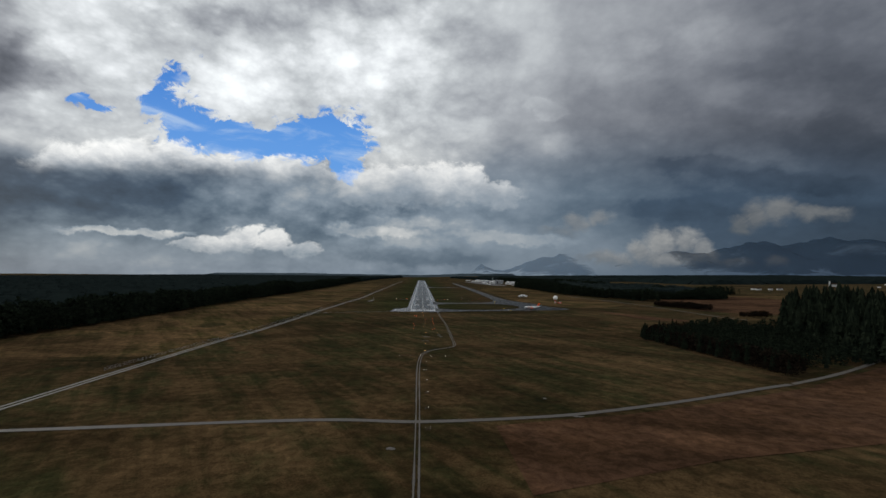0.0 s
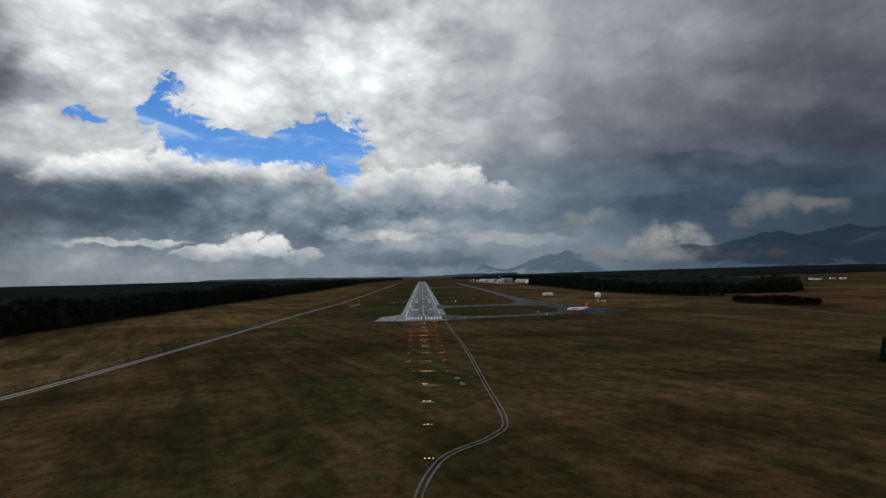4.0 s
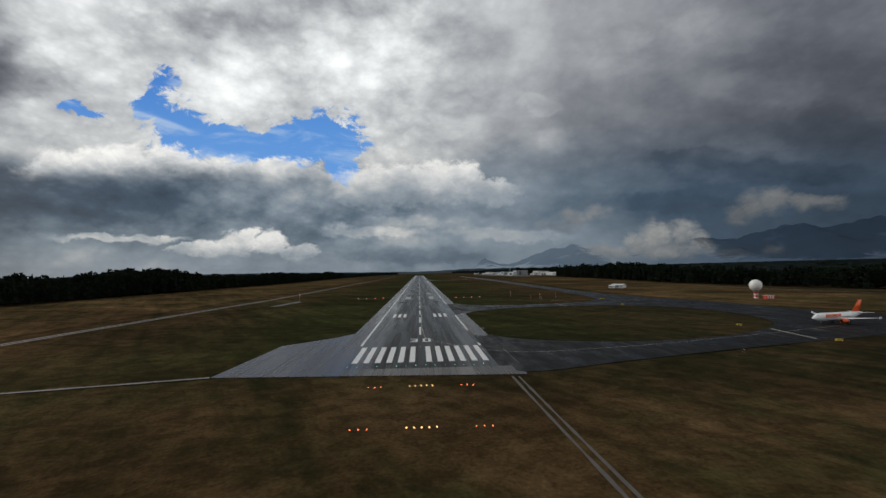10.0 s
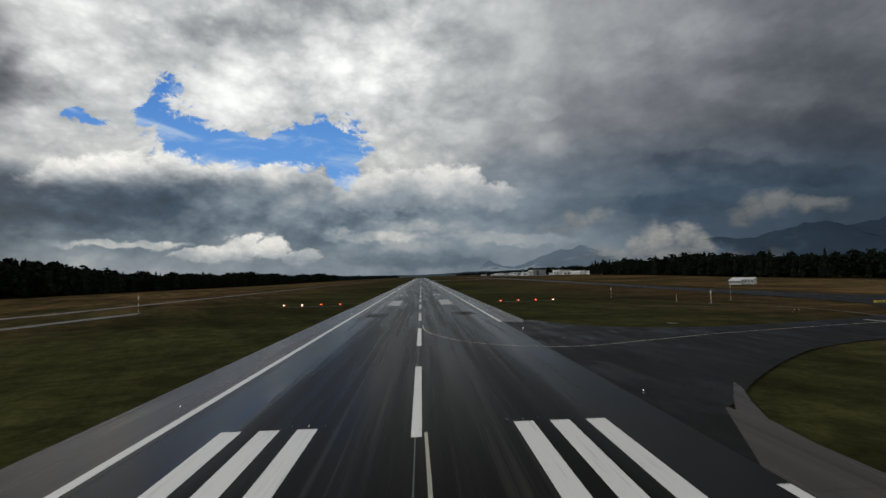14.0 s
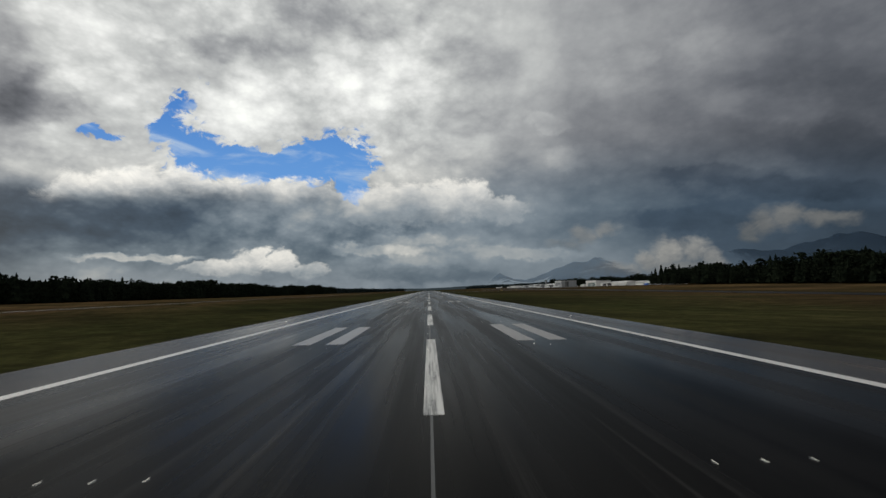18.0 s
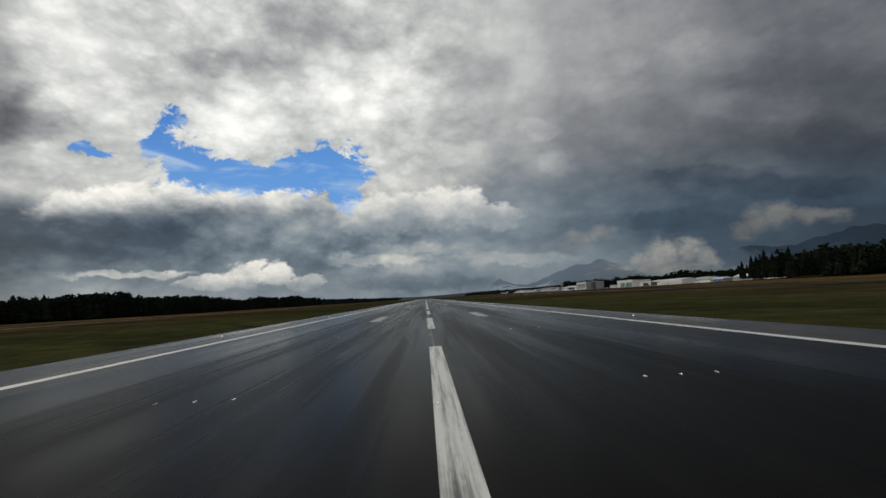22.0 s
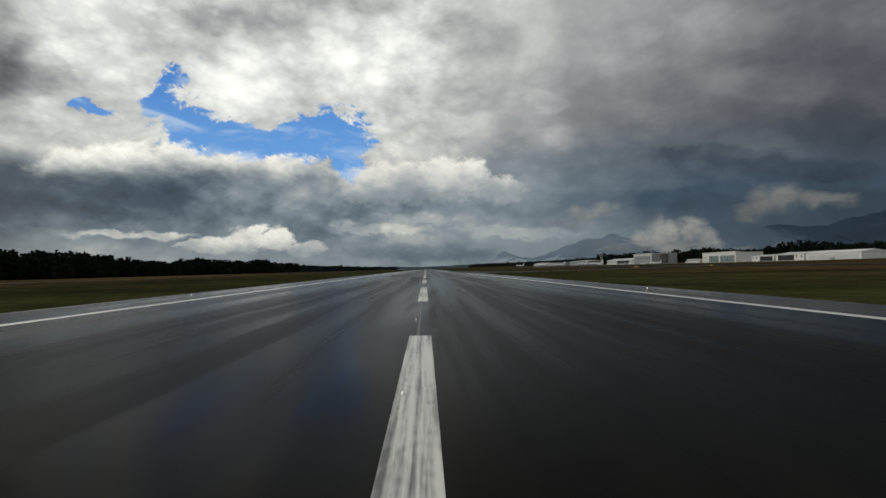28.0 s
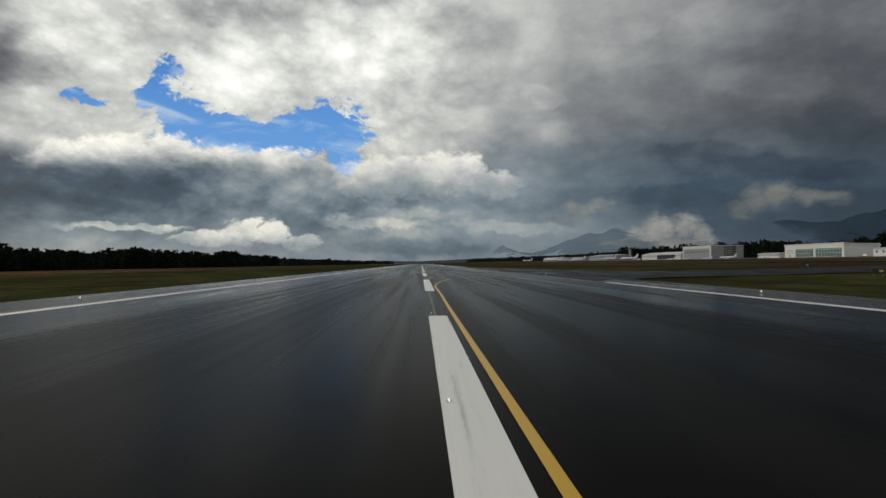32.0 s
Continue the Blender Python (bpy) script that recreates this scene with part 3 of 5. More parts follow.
def ribbon(points, width, lift, offset=0.0, wander=0.0, thick=0.0, rng=None):
    """A strip of that width along a line of the plan, lying on the field."""
    form = Form()
    left, right = [], []
    for i, q in enumerate(points):
        d = (points[min(i + 1, len(points) - 1)] - points[max(i - 1, 0)]).normalized()
        side = Vector((d.y, -d.x))
        w = width / 2 + (rng.uniform(-wander, wander) if rng else 0)
        a, b = q + side * (offset - w), q + side * (offset + w)
        left.append((a.x, a.y, ground_z(a.x, a.y) + lift))
        right.append((b.x, b.y, ground_z(b.x, b.y) + lift))
    n = len(points)
    form.add(left + right, [(i, i + n, i + n + 1, i + 1) for i in range(n - 1)])
    return form


def paved(outline, lift, cell=25.0):
    """A paved area with this outline, following the field."""
    bm = bmesh.new()
    bm.faces.new([bm.verts.new((x, y, 0)) for x, y in outline])
    xs, ys = [p[0] for p in outline], [p[1] for p in outline]
    for axis, lo, hi in (((1, 0, 0), min(xs), max(xs)), ((0, 1, 0), min(ys), max(ys))):
        v = math.floor(lo / cell) * cell + cell
        while v < hi:
            bmesh.ops.bisect_plane(bm, geom=bm.verts[:] + bm.edges[:] + bm.faces[:], plane_co=Vector(axis) * v, plane_no=Vector(axis))
            v += cell
    for p in bm.verts:
        p.co.z = ground_z(p.co.x, p.co.y) + lift
    bmesh.ops.triangulate(bm, faces=bm.faces[:])
    return Form().take(bm)


# ---- the ground ----


def build_ground():
    near = list(range(-1500, 3001, 25))
    lines_y = [-7000, -5500, -4000, -3000, -2200] + near + [3200, 3600, 4200, 5000, 6000, 7200]
    lines_x = [-6500, -5000, -3500, -2500, -1800, -1400, -1100, -900] + list(range(-800, 801, 25)) + [900, 1100, 1400, 1800, 2500, 3500, 5000, 6500]
    f = Form()
    w = len(lines_x)
    for y in lines_y:
        for x in lines_x:
            z = ground_z(x, y)
            if abs(x) > 70:
                z += 0.25 * noise.noise((x * 0.013, y * 0.013, 0))
            f.v.append((x, y, z - 0.12))
    for j in range(len(lines_y) - 1):
        for i in range(w - 1):
            a = j * w + i
            f.f.append((a, a + 1, a + w + 1, a + w))
    return structure(f.object("ground", GRASS, smooth=True), "wide flat airfield meadow of brown and green winter grass", "ground")


build_ground()

RUN_END = 3260
runway = structure(paved([(-23.2, -3), (23.2, -3), (23.2, RUN_END), (-23.2, RUN_END)], 0.05, 400).object("runway", ASPHALT),
                   "long rain-wet dark asphalt runway with rubber streaks", "runway")
for s in (-1, 1):
    a, b = sorted((s * 23.2, s * 30))
    structure(paved([(a, -3), (b, -3), (b, RUN_END), (a, RUN_END)], 0.045, 400).object("runway_shoulder", SHOULDER),
              "paler wet asphalt shoulder along the runway edge", "runway shoulder")
structure(paved([(-57.9, -9.0), (29, -14.8), (30, -3), (-30, -3), (-30, 78), (-36, 66), (-54, 45)], 0.043, 60).object("turn_pad", SHOULDER),
          "pale asphalt turning pad at the runway threshold", "pavement")


def rounded(outline, times=2):
    """Cuts the corners of a closed outline."""
    for _ in range(times):
        out = []
        for (x0, y0), (x1, y1) in zip(outline, outline[1:] + outline[:1]):
            out += [(x0 * 0.75 + x1 * 0.25, y0 * 0.75 + y1 * 0.25), (x0 * 0.25 + x1 * 0.75, y0 * 0.25 + y1 * 0.75)]
        outline = out
    return outline


structure(paved(rounded([(27, 70), (27, -3), (27, -15), (62, -1), (112, 19), (153, 33), (200, 50), (260, 75), (300, 98), (290, 130), (265, 160), (262, 250), (226, 330), (214, 520), (212, 900), (212, 2150),
                         (188, 2150), (188, 900), (186, 330), (150, 264), (100, 243), (60, 234), (40, 244), (27, 275), (27, 165), (27, 172), (33, 176), (37.5, 181.5), (44, 187.5), (54, 196), (68, 206), (92, 215),
                         (150, 224), (186, 208), (202, 172), (202, 130), (186, 92), (155, 64), (118, 45), (78, 36), (50, 43), (36, 54)]), 0.05, 25).object("taxiway", TAXI),
          "wet dark asphalt taxiway looping from the threshold", "taxiway")
structure(paved([(23.3, 160.4), (24.6, 163.4), (28.8, 171), (33, 177.5), (37.2, 183.6), (36.4, 181.0), (33.4, 175.4), (31.0, 170), (30.1, 164), (30.0, 157), (23.3, 157)], 0.057, 60).object("shoulder_corner", SHOULDER), "pale asphalt shoulder rounding the taxiway corner", "runway shoulder")
for y0, y1, cut in ((-2.9, 60, 0), (160.6, 256, 13), (1288, 1505, 8)):
    structure(paved([(23.2, y0), (29.5, y0 + cut), (29.5, y1), (23.2, y1 + 4)], 0.056, 60).object("taxiway_mouth", TAXI), "wet asphalt where the taxiway meets the runway", "taxiway")
structure(paved(rounded([(27, 1270), (29.5, 1287), (32.5, 1299), (60, 1309), (120, 1310), (190, 1311), (190, 1346), (120, 1346), (72, 1346), (57, 1358), (48, 1400), (40, 1445), (27, 1520)], 1), 0.048, 30).object("taxiway_exit", TAXI),
          "wet asphalt exit taxiway leaving the runway", "taxiway")
structure(paved([(375, 1540), (440, 1520), (440, 2500), (300, 2500)], 0.047, 50).object("apron", CONCRETE), "broad grey concrete apron before the hangars", "apron")

# ---- runway markings ----
MARK = 0.058
DULL_SEAM = worn_paint("pale_pavement_seam", (0.032, 0.032, 0.030), (0.015, 0.015, 0.015), 0.5)
DARK_SEAM = wet_asphalt("tarred_seam", (0.003, 0.003, 0.003), (0.008, 0.008, 0.008), 0.3, 0.45, 1.05)


def mark(name, x0, y0, x1, y1, material=WHITE_MARK, z=MARK):
    f = Form()
    n = max(1, int((y1 - y0) / 30))
    for i in range(n):
        a, b = y0 + (y1 - y0) * i / n, y0 + (y1 - y0) * (i + 1) / n
        f.add([(x0, a, z), (x1, a, z), (x1, b, z), (x0, b, z)], [(0, 1, 2, 3)])
    return f.object(name, material, runway)


for i in range(6):
    for s in (-1, 1):
        x = s * (1.8 + 3.6 * i)
        a, b = sorted((x, x + s * 1.8))
        mark("threshold_stripe", a, 6, b, 36)
for i in range(63):
    mark("centreline_dash", -0.45, 68.9 + 50 * i, 0.45, 98.9 + 50 * i, RUBBERED_MARK if 250 < 69 + 50 * i < 1130 else WHITE_MARK)
mark("edge_line", -23.1, 40, -22.2, RUN_END - 20)
for a, b in ((36, 42), (82, 158), (260, 1284), (1520, RUN_END - 20)):
    mark("edge_line", 22.2, a, 23.1, b)
for s in (-1, 1):
    a, b = sorted((s * 9.6, s * 15.3))
    mark("aiming_point_block", a, 343, b, 387, DULL_MARK)
    for y, count in ((150, 3), (446, 2), (595, 2), (745, 1), (894, 1)):
        for j in range(count):
            a, b = sorted((s * (8.7 + 3.3 * j), s * (10.5 + 3.3 * j)))
            mark("touchdown_bar", a, y, b, y + 22, DULL_MARK if y > 200 else WHITE_MARK)
for x, w, material in ((-0.1, 0.11, DULL_SEAM), (14.9, 0.025, DARK_SEAM), (-15.1, 0.025, DARK_SEAM)):
    mark("pavement_seam", x - w / 2, 100, x + w / 2, RUN_END - 40, material, 0.054)


def designator():
    """The figures 3 and 0, nine metres tall, read on approach."""
    three = Form()
    for x0, y0, x1, y1 in ((-4.2, 47.7, -1.1, 49.0), (-4.2, 55.3, -1.1, 56.6), (-3.2, 51.5, -1.9, 52.8), (-1.9, 49.0, -1.1, 55.3)):
        three.add([(x0, y0, MARK), (x1, y0, MARK), (x1, y1, MARK), (x0, y1, MARK)], [(0, 1, 2, 3)])
    three.object("figure_three", WHITE_MARK, runway)
    nought = Form()
    for x0, y0, x1, y1 in ((1.0, 47.7, 4.2, 49.0), (1.0, 55.3, 4.2, 56.6), (1.0, 49.0, 1.9, 55.3), (3.3, 49.0, 4.2, 55.3)):
        nought.add([(x0, y0, MARK), (x1, y0, MARK), (x1, y1, MARK), (x0, y1, MARK)], [(0, 1, 2, 3)])
    nought.object("figure_nought", WHITE_MARK, runway)


designator()


def guide(points, width, material, label):
    ob = ribbon(smooth_line(points, 10), width, 0.064).object("taxi_line", material)
    return structure(ob, label, "taxi line")


guide([(0.8, 170), (1.0, 150), (0.9, 102), (1.3, 80), (2.1, 61), (4.3, 52), (13.7, 37), (26.6, 23), (46, 19), (84, 29), (122, 44), (165, 62), (215, 84)], 0.28, PALE_MARK, "faded yellow taxi line curving off the runway")
guide([(0.8, 256), (1.0, 250), (2.6, 238), (11, 221), (26.8, 213), (45, 218), (65, 225), (110, 238), (150, 246), (190, 275), (202, 330), (202, 600)], 0.28, PALE_MARK, "faded yellow taxi line leading to the parallel taxiway")
guide([(0.82, 1229), (0.82, 1262), (1.25, 1285), (6, 1305), (20, 1322), (50, 1327), (120, 1328), (190, 1328)], 0.2, YELLOW_MARK, "bright yellow lead-off line beside the centreline")

# ---- fields, roads and tracks ----
structure(paved(rounded([(240, 330), (262, 190), (330, 140), (430, 180), (520, 330), (470, 560), (430, 760), (440, 1000), (430, 1240), (240, 1240), (232, 700)]), 0.03, 25).object("dry_meadow", STRAW), "tan dry meadow between taxiway and wood", "field")
structure(paved([(-405, -450), (-200, -450), (-200, 900), (-230, 1900), (-405, 1900)], -0.02, 25).object("straw_field", STRAW), "brown stubble field beside the wood", "field")
structure(paved([(30, -617), (62, -609), (100, -600), (160, -578), (235, -546), (320, -512), (480, -430), (480, -560), (187, -640), (111, -655), (31, -682)], 0.03, 25).object("ploughed_field", EARTH), "dark red-brown ploughed field by the road", "field")
structure(paved(rounded([(560, 130), (640, 70), (780, 60), (950, 120), (1080, 400), (1000, 620), (780, 590), (610, 400)]), 0.2, 25).object("ploughed_field", EARTH), "broad brown ploughed field beyond the hedge", "field")
structure(paved([(338, 62), (350, 58), (392, -30), (428, -98), (400, -140), (370, -182), (356, -100)], 0.2, 25).object("ploughed_strip", EARTH), "narrow dark ploughed strip", "field")
structure(paved([(700, 500), (760, 300), (900, 150), (1300, 120), (1500, 400), (1300, 620), (900, 600)], 0.1, 25).object("far_field", STRAW), "brown stubble field on the rising plain", "field")
rng = random.Random(4)


def road(name, points, width, label, twin=0.0, material=GRAVEL):
    line = smooth_line(points, 12)
    if twin:
        f = ribbon(line, width, 0.03, -twin, 0.12, rng=rng)
        g = ribbon(line, width, 0.03, twin, 0.12, rng=rng)
        f.add(g.v, g.f)
    else:
        f = ribbon(line, width, 0.12, 0, 0.15, rng=rng)
    return structure(f.object(name, material), label, "road")


road("cross_road", [(-420, -640), (-200, -622), (-59, -608), (-4, -611), (52, -605), (87, -596), (146, -574), (220, -542), (300, -512), (480, -420), (700, -330)], 3.8, "pale gravel road crossing below the approach")
road("approach_track", [(-5, -700), (-5, -610), (-5, -471), (2, -422), (20, -402), (28.0, -384), (28.5, -325), (29.2, -263), (28.6, -190), (26.6, -120), (25.6, -60), (25.2, -17)], 0.62, "twin-rut gravel service track to the threshold", 0.85)
road("perimeter_road", [(-210, -640), (-200, -390), (-190, -286), (-182, -93), (-178, 60), (-168, 280), (-161, 400), (-160, 700), (-160, 1200), (-160, 2000), (-158, 3000)], 1.9, "pale twin-rut perimeter road", 2.0, PALE_GRAVEL)
road("field_road", [(450, 600), (505, 400), (523, 212), (535, 41), (543, -61), (575, -190), (700, -280)], 3.5, "pale farm road between the fields")
road("branch_road", [(-190, -60), (-162, -40), (-122, -26), (-58, -9)], 1.6, "thin pale branch track to the threshold pad", 0.0, PALE_GRAVEL)
road("service_path", [(84, 306), (104, 298), (127, 293), (131, 270), (126, 248)], 0.9, "narrow pale gravel path through the grass")
for x0, y0, x1, y1 in ((-18, 284, -11, 298), (11, 286, 19, 299)):
    structure(paved([(x0, y0), (x1, y0), (x1, y1), (x0, y1)], 0.054, 60).object("asphalt_patch", PATCH), "darker asphalt repair patch in the runway", "patch")


def fence(line, label):
    """Posts along a line with three wires."""
    f = thing("perimeter_fence", Matrix(), label, "fence")
    pts = smooth_line(line, 24)
    post = Form().box(-0.06, -0.06, -0.2, 0.06, 0.06, 2.2)
    me = None
    for p in pts:
        at = pose(p.x * U, p.y * U, ground_z(p.x, p.y) * U)
        if me is None:
            ob = post.object("post", GREY_METAL, f, at=at)
            me = ob.data
        else:
            ob = new("post", me)
            ob.parent, ob.matrix_basis = f, at
    for z in (0.5, 1.2, 2.0):
        w = Form()
        for a, b in zip(pts, pts[1:]):
            w.tube((a.x, a.y, ground_z(a.x, a.y) + z), (b.x, b.y, ground_z(b.x, b.y) + z), 0.03, 0.03, 4)
        w.object("wire", GREY_METAL, f)
    return f


fence([(-216, -500), (-207, -390), (-197, -286), (-189, -93), (-185, 60)], "low wire fence with steel posts along the perimeter road")
structure(paved([(-130, 272), (-124, 272), (-117, 328), (-123, 342)], 0.02, 50).object("concrete_slab", CONCRETE), "pale concrete slab in the grass", "slab")

# ---- woods ----


def conifer_template(rng, tiers=10, spokes=11):
    """A spruce one metre tall: ragged drooping tiers round a bare trunk foot."""
    v, f = [], []
    for i in range(tiers):
        t = i / tiers
        z0 = 0.10 + 0.82 * t
        r = 0.17 * (1 - t) ** 0.8 + 0.018
        top = min(1.0, z0 + 0.26 * (1 - 0.4 * t))
        base = len(v)
        turn = rng.uniform(0, 6.28)
        for j in range(spokes):
            a = turn + 2 * math.pi * j / spokes
            q = r * rng.uniform(0.85, 1.2) if j % 2 else r * rng.uniform(0.45, 0.75)
            v.append((q * math.cos(a), q * math.sin(a), z0 + rng.uniform(-0.04, 0.03)))
        v.append((rng.uniform(-0.01, 0.01), rng.uniform(-0.01, 0.01), top))
        for j in range(spokes):
            f.append((base + j, base + (j + 1) % spokes, base + spokes))
    return np.array(v), f


def broad_template(rng, clumps=26):
    """A leafless deciduous crown one metre tall: many thin twig clumps on an uneven dome."""
    v, f = [], []
    for i in range(clumps):
        a, h = rng.uniform(0, 6.28), rng.uniform(0.25, 0.95)
        r = 0.27 * math.sin(min(1, (h - 0.15) / 0.8) * 3.0) * rng.uniform(0.4, 1.0) + 0.02
        c = Vector((r * math.cos(a), r * math.sin(a), h))
        base = len(v)
        for j in range(6):
            d = Vector((rng.gauss(0, 1), rng.gauss(0, 1), rng.gauss(0, 1))).normalized() * rng.uniform(0.04, 0.11)
            v.append(tuple(c + d))
        f += [(base, base + 1, base + 2), (base, base + 2, base + 3), (base + 3, base + 4, base + 5), (base + 1, base + 4, base + 5), (base, base + 3, base + 5)]
    v2 = len(v)
    for k in range(3):
        a = 2.1 * k
        v.append((0.012 * math.cos(a), 0.012 * math.sin(a), 0))
    v.append((0, 0, 0.8))
    f += [(v2, v2 + 1, v2 + 3), (v2 + 1, v2 + 2, v2 + 3), (v2 + 2, v2, v2 + 3)]
    return np.array(v), f


def pine_template(rng, clumps=46):
    """A rounded evergreen crown one metre tall: many dense tufts on an uneven dome."""
    v, f = [], []
    for i in range(clumps):
        a, h = rng.uniform(0, 6.28), 0.16 + 0.80 * rng.random() ** 0.8
        r = (0.24 * math.sqrt(max(0.02, 1 - ((h - 0.42) / 0.58) ** 2))) * rng.uniform(0.55, 1.0)
        c = Vector((r * math.cos(a), r * math.sin(a), h))
        base = len(v)
        for j in range(5):
            d = Vector((rng.gauss(0, 1), rng.gauss(0, 1), rng.gauss(0, 0.6))).normalized() * rng.uniform(0.05, 0.10)
            v.append(tuple(c + d))
        v.append(tuple(c + Vector((0, 0, 0.05))))
        f += [(base + j, base + (j + 1) % 5, base + 5) for j in range(5)]
    return np.array(v), f


tree_rng = random.Random(11)
SPRUCES = [conifer_template(tree_rng) for _ in range(6)]
PINES = [pine_template(tree_rng) for _ in range(5)]
MIXED = SPRUCES[:3] + PINES
BROADS = [broad_template(tree_rng) for _ in range(4)]


def grove(name, places, material, templates, label, category="wood"):
    """Many trees, joined: places are (x, y, height, spread)."""
    vs, fs, n = [], [], 0
    for x, y, h, w in places:
        v, f = templates[tree_rng.randrange(len(templates))]
        a = tree_rng.uniform(0, 6.28)
        c, s = math.cos(a), math.sin(a)
        q = np.empty_like(v)
        q[:, 0] = x + (v[:, 0] * c - v[:, 1] * s) * h * w
        q[:, 1] = y + (v[:, 0] * s + v[:, 1] * c) * h * w
        q[:, 2] = ground_z(x, y) - 0.2 + v[:, 2] * h
        vs.append(q)
        fs += [tuple(i + n for i in t) for t in f]
        n += len(v)
    me = bpy.data.meshes.new(name)
    me.from_pydata((np.concatenate(vs) * U).tolist(), [], fs)
    me.materials.append(material)
    me.update()
    return tagged(new(name, me), label, category, kind="stuff")


def belt(line, depth, step, rows, h0, h1, side, wild=0.35):
    """Places for trees in rows behind a front line of the plan."""
    out = []
    pts = smooth_line(line, 6)
    for i in range(len(pts) - 1):
        a, b = pts[i], pts[i + 1]
        d = b - a
        n = max(1, int(d.length / step))
        nrm = Vector((d.y, -d.x)).normalized() * side
        for j in range(n):
            for r in range(rows):
                q = a + d * ((j + tree_rng.uniform(-wild, wild)) / n) + nrm * (depth * (r + tree_rng.uniform(0, 0.8)) / rows)
                swell = 0.94 + 0.42 * noise.noise((q.x * 0.008, q.y * 0.008, 7)) + 0.22 * noise.noise((q.x * 0.03, q.y * 0.03, 3))
                out.append((q.x, q.y, swell * tree_rng.uniform(h0, h1) * (0.72 if r == 0 and tree_rng.random() < 0.4 else 1), tree_rng.uniform(0.85, 1.25)))
    return out


grove("west_wood", belt([(-402, -420), (-405, -100), (-415, 300), (-410, 700), (-425, 1300), (-450, 2000), (-470, 2800)], 60, 5.0, 5, 25, 35, -1), CONIFER, MIXED, "dark spruce wood along the airfield")
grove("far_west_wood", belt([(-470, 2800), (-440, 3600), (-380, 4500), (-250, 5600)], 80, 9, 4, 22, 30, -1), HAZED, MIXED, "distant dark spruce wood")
grove("east_wood", belt([(470, 1300), (432, 1262), (424, 1200), (428, 1080), (436, 950), (446, 850), (462, 700), (505, 590), (560, 500), (592, 425), (650, 415)], 80, 5.5, 6, 25, 36, -1), CONIFER, MIXED, "dark spruce wood behind the radar dome")
grove("south_wood", belt([(690, 570), (674, 515), (720, 492), (800, 488), (890, 500), (930, 580)], 70, 5.0, 7, 20, 29, -1), CONIFER, MIXED, "lumpy dark wood beyond the hedge")
grove("hangar_wood", belt([(740, 1250), (700, 1500), (650, 1720), (610, 1900), (590, 2200), (540, 2500)], 110, 6, 6, 22, 31, 1), CONIFER, MIXED, "spruce wood rising behind the hangars")
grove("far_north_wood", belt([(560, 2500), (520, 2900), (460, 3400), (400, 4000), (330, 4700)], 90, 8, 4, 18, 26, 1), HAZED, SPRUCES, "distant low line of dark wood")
grove("near_wood", belt([(254, -508), (248, -440), (242, -368), (247, -324), (300, -288), (350, -272)], 120, 4.2, 14, 10, 16, 1), CONIFER, MIXED, "dense dark wood beside the approach")
grove("tall_wood", belt([(330, -500), (345, -420), (385, -340), (470, -270), (620, -220)], 200, 6, 14, 30, 40, 1), CONIFER, SPRUCES, "tall dark spruce wood on a low rise")
grove("near_wood_brush", belt([(242, -522), (240, -440), (235, -370), (240, -322)], 14, 2.4, 4, 3, 9, 1), DARK_BRUSH, BROADS, "leafless brown brush on the wood's edge")
grove("near_wood_birches", belt([(250, -512), (244, -436), (239, -368), (244, -322), (298, -290)], 16, 2.8, 4, 9, 14, 1), DARK_BRUSH, BROADS, "tall leafless birches on the wood's edge")
grove("hedge", belt([(532, 222), (575, 160), (606, 128)], 26, 2.6, 9, 9, 15, -1), DARK_BRUSH, BROADS, "dark hedge in the fields")
grove("east_hedge", belt([(574, -12), (600, -24), (628, -22)], 24, 2.6, 7, 9, 14, -1), DARK_BRUSH, BROADS, "dark brushwood strip in the fields")
grove("field_wood", belt([(760, 700), (900, 650), (1060, 670)], 110, 7, 8, 20, 28, -1), CONIFER, MIXED, "dark wood among the fields")


def canopy(name, xs, ys, h, step, label, keep=None):
    """The roof of a deep wood: one sheet of ragged treetops."""
    f = Form()
    nx, ny = int((xs[1] - xs[0]) / step) + 1, int((ys[1] - ys[0]) / step) + 1
    for j in range(ny):
        for i in range(nx):
            x, y = xs[0] + (i + tree_rng.uniform(-0.4, 0.4)) * step, ys[0] + (j + tree_rng.uniform(-0.4, 0.4)) * step
            up = h * (0.30 + 0.70 * tree_rng.random() ** 0.6) + 4 * noise.noise((x * 0.004, y * 0.004, 2))
            if i in (0, nx - 1) or j in (0, ny - 1):
                up = 0
            f.v.append((x, y, ground_z(x, y) + up))
    for j in range(ny - 1):
        for i in range(nx - 1):
            a = j * nx + i
            f.f += [(a, a + 1, a + nx), (a + 1, a + nx + 1, a + nx)]
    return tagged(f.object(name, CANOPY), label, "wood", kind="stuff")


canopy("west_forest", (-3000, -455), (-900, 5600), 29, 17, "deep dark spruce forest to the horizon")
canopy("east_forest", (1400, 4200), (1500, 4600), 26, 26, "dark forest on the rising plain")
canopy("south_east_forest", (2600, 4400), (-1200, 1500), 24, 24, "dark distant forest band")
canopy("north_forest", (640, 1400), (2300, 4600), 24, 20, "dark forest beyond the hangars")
canopy("wood_core", (500, 590), (720, 1230), 27, 9, "crowded treetops of the spruce wood")
canopy("wood_core", (590, 680), (560, 1380), 27, 9, "crowded treetops of the spruce wood")
canopy("wood_core", (680, 900), (540, 1000), 27, 10, "crowded treetops of the spruce wood")
canopy("hill_core", (720, 900), (1320, 2300), 25, 12, "treetops behind the hangars")


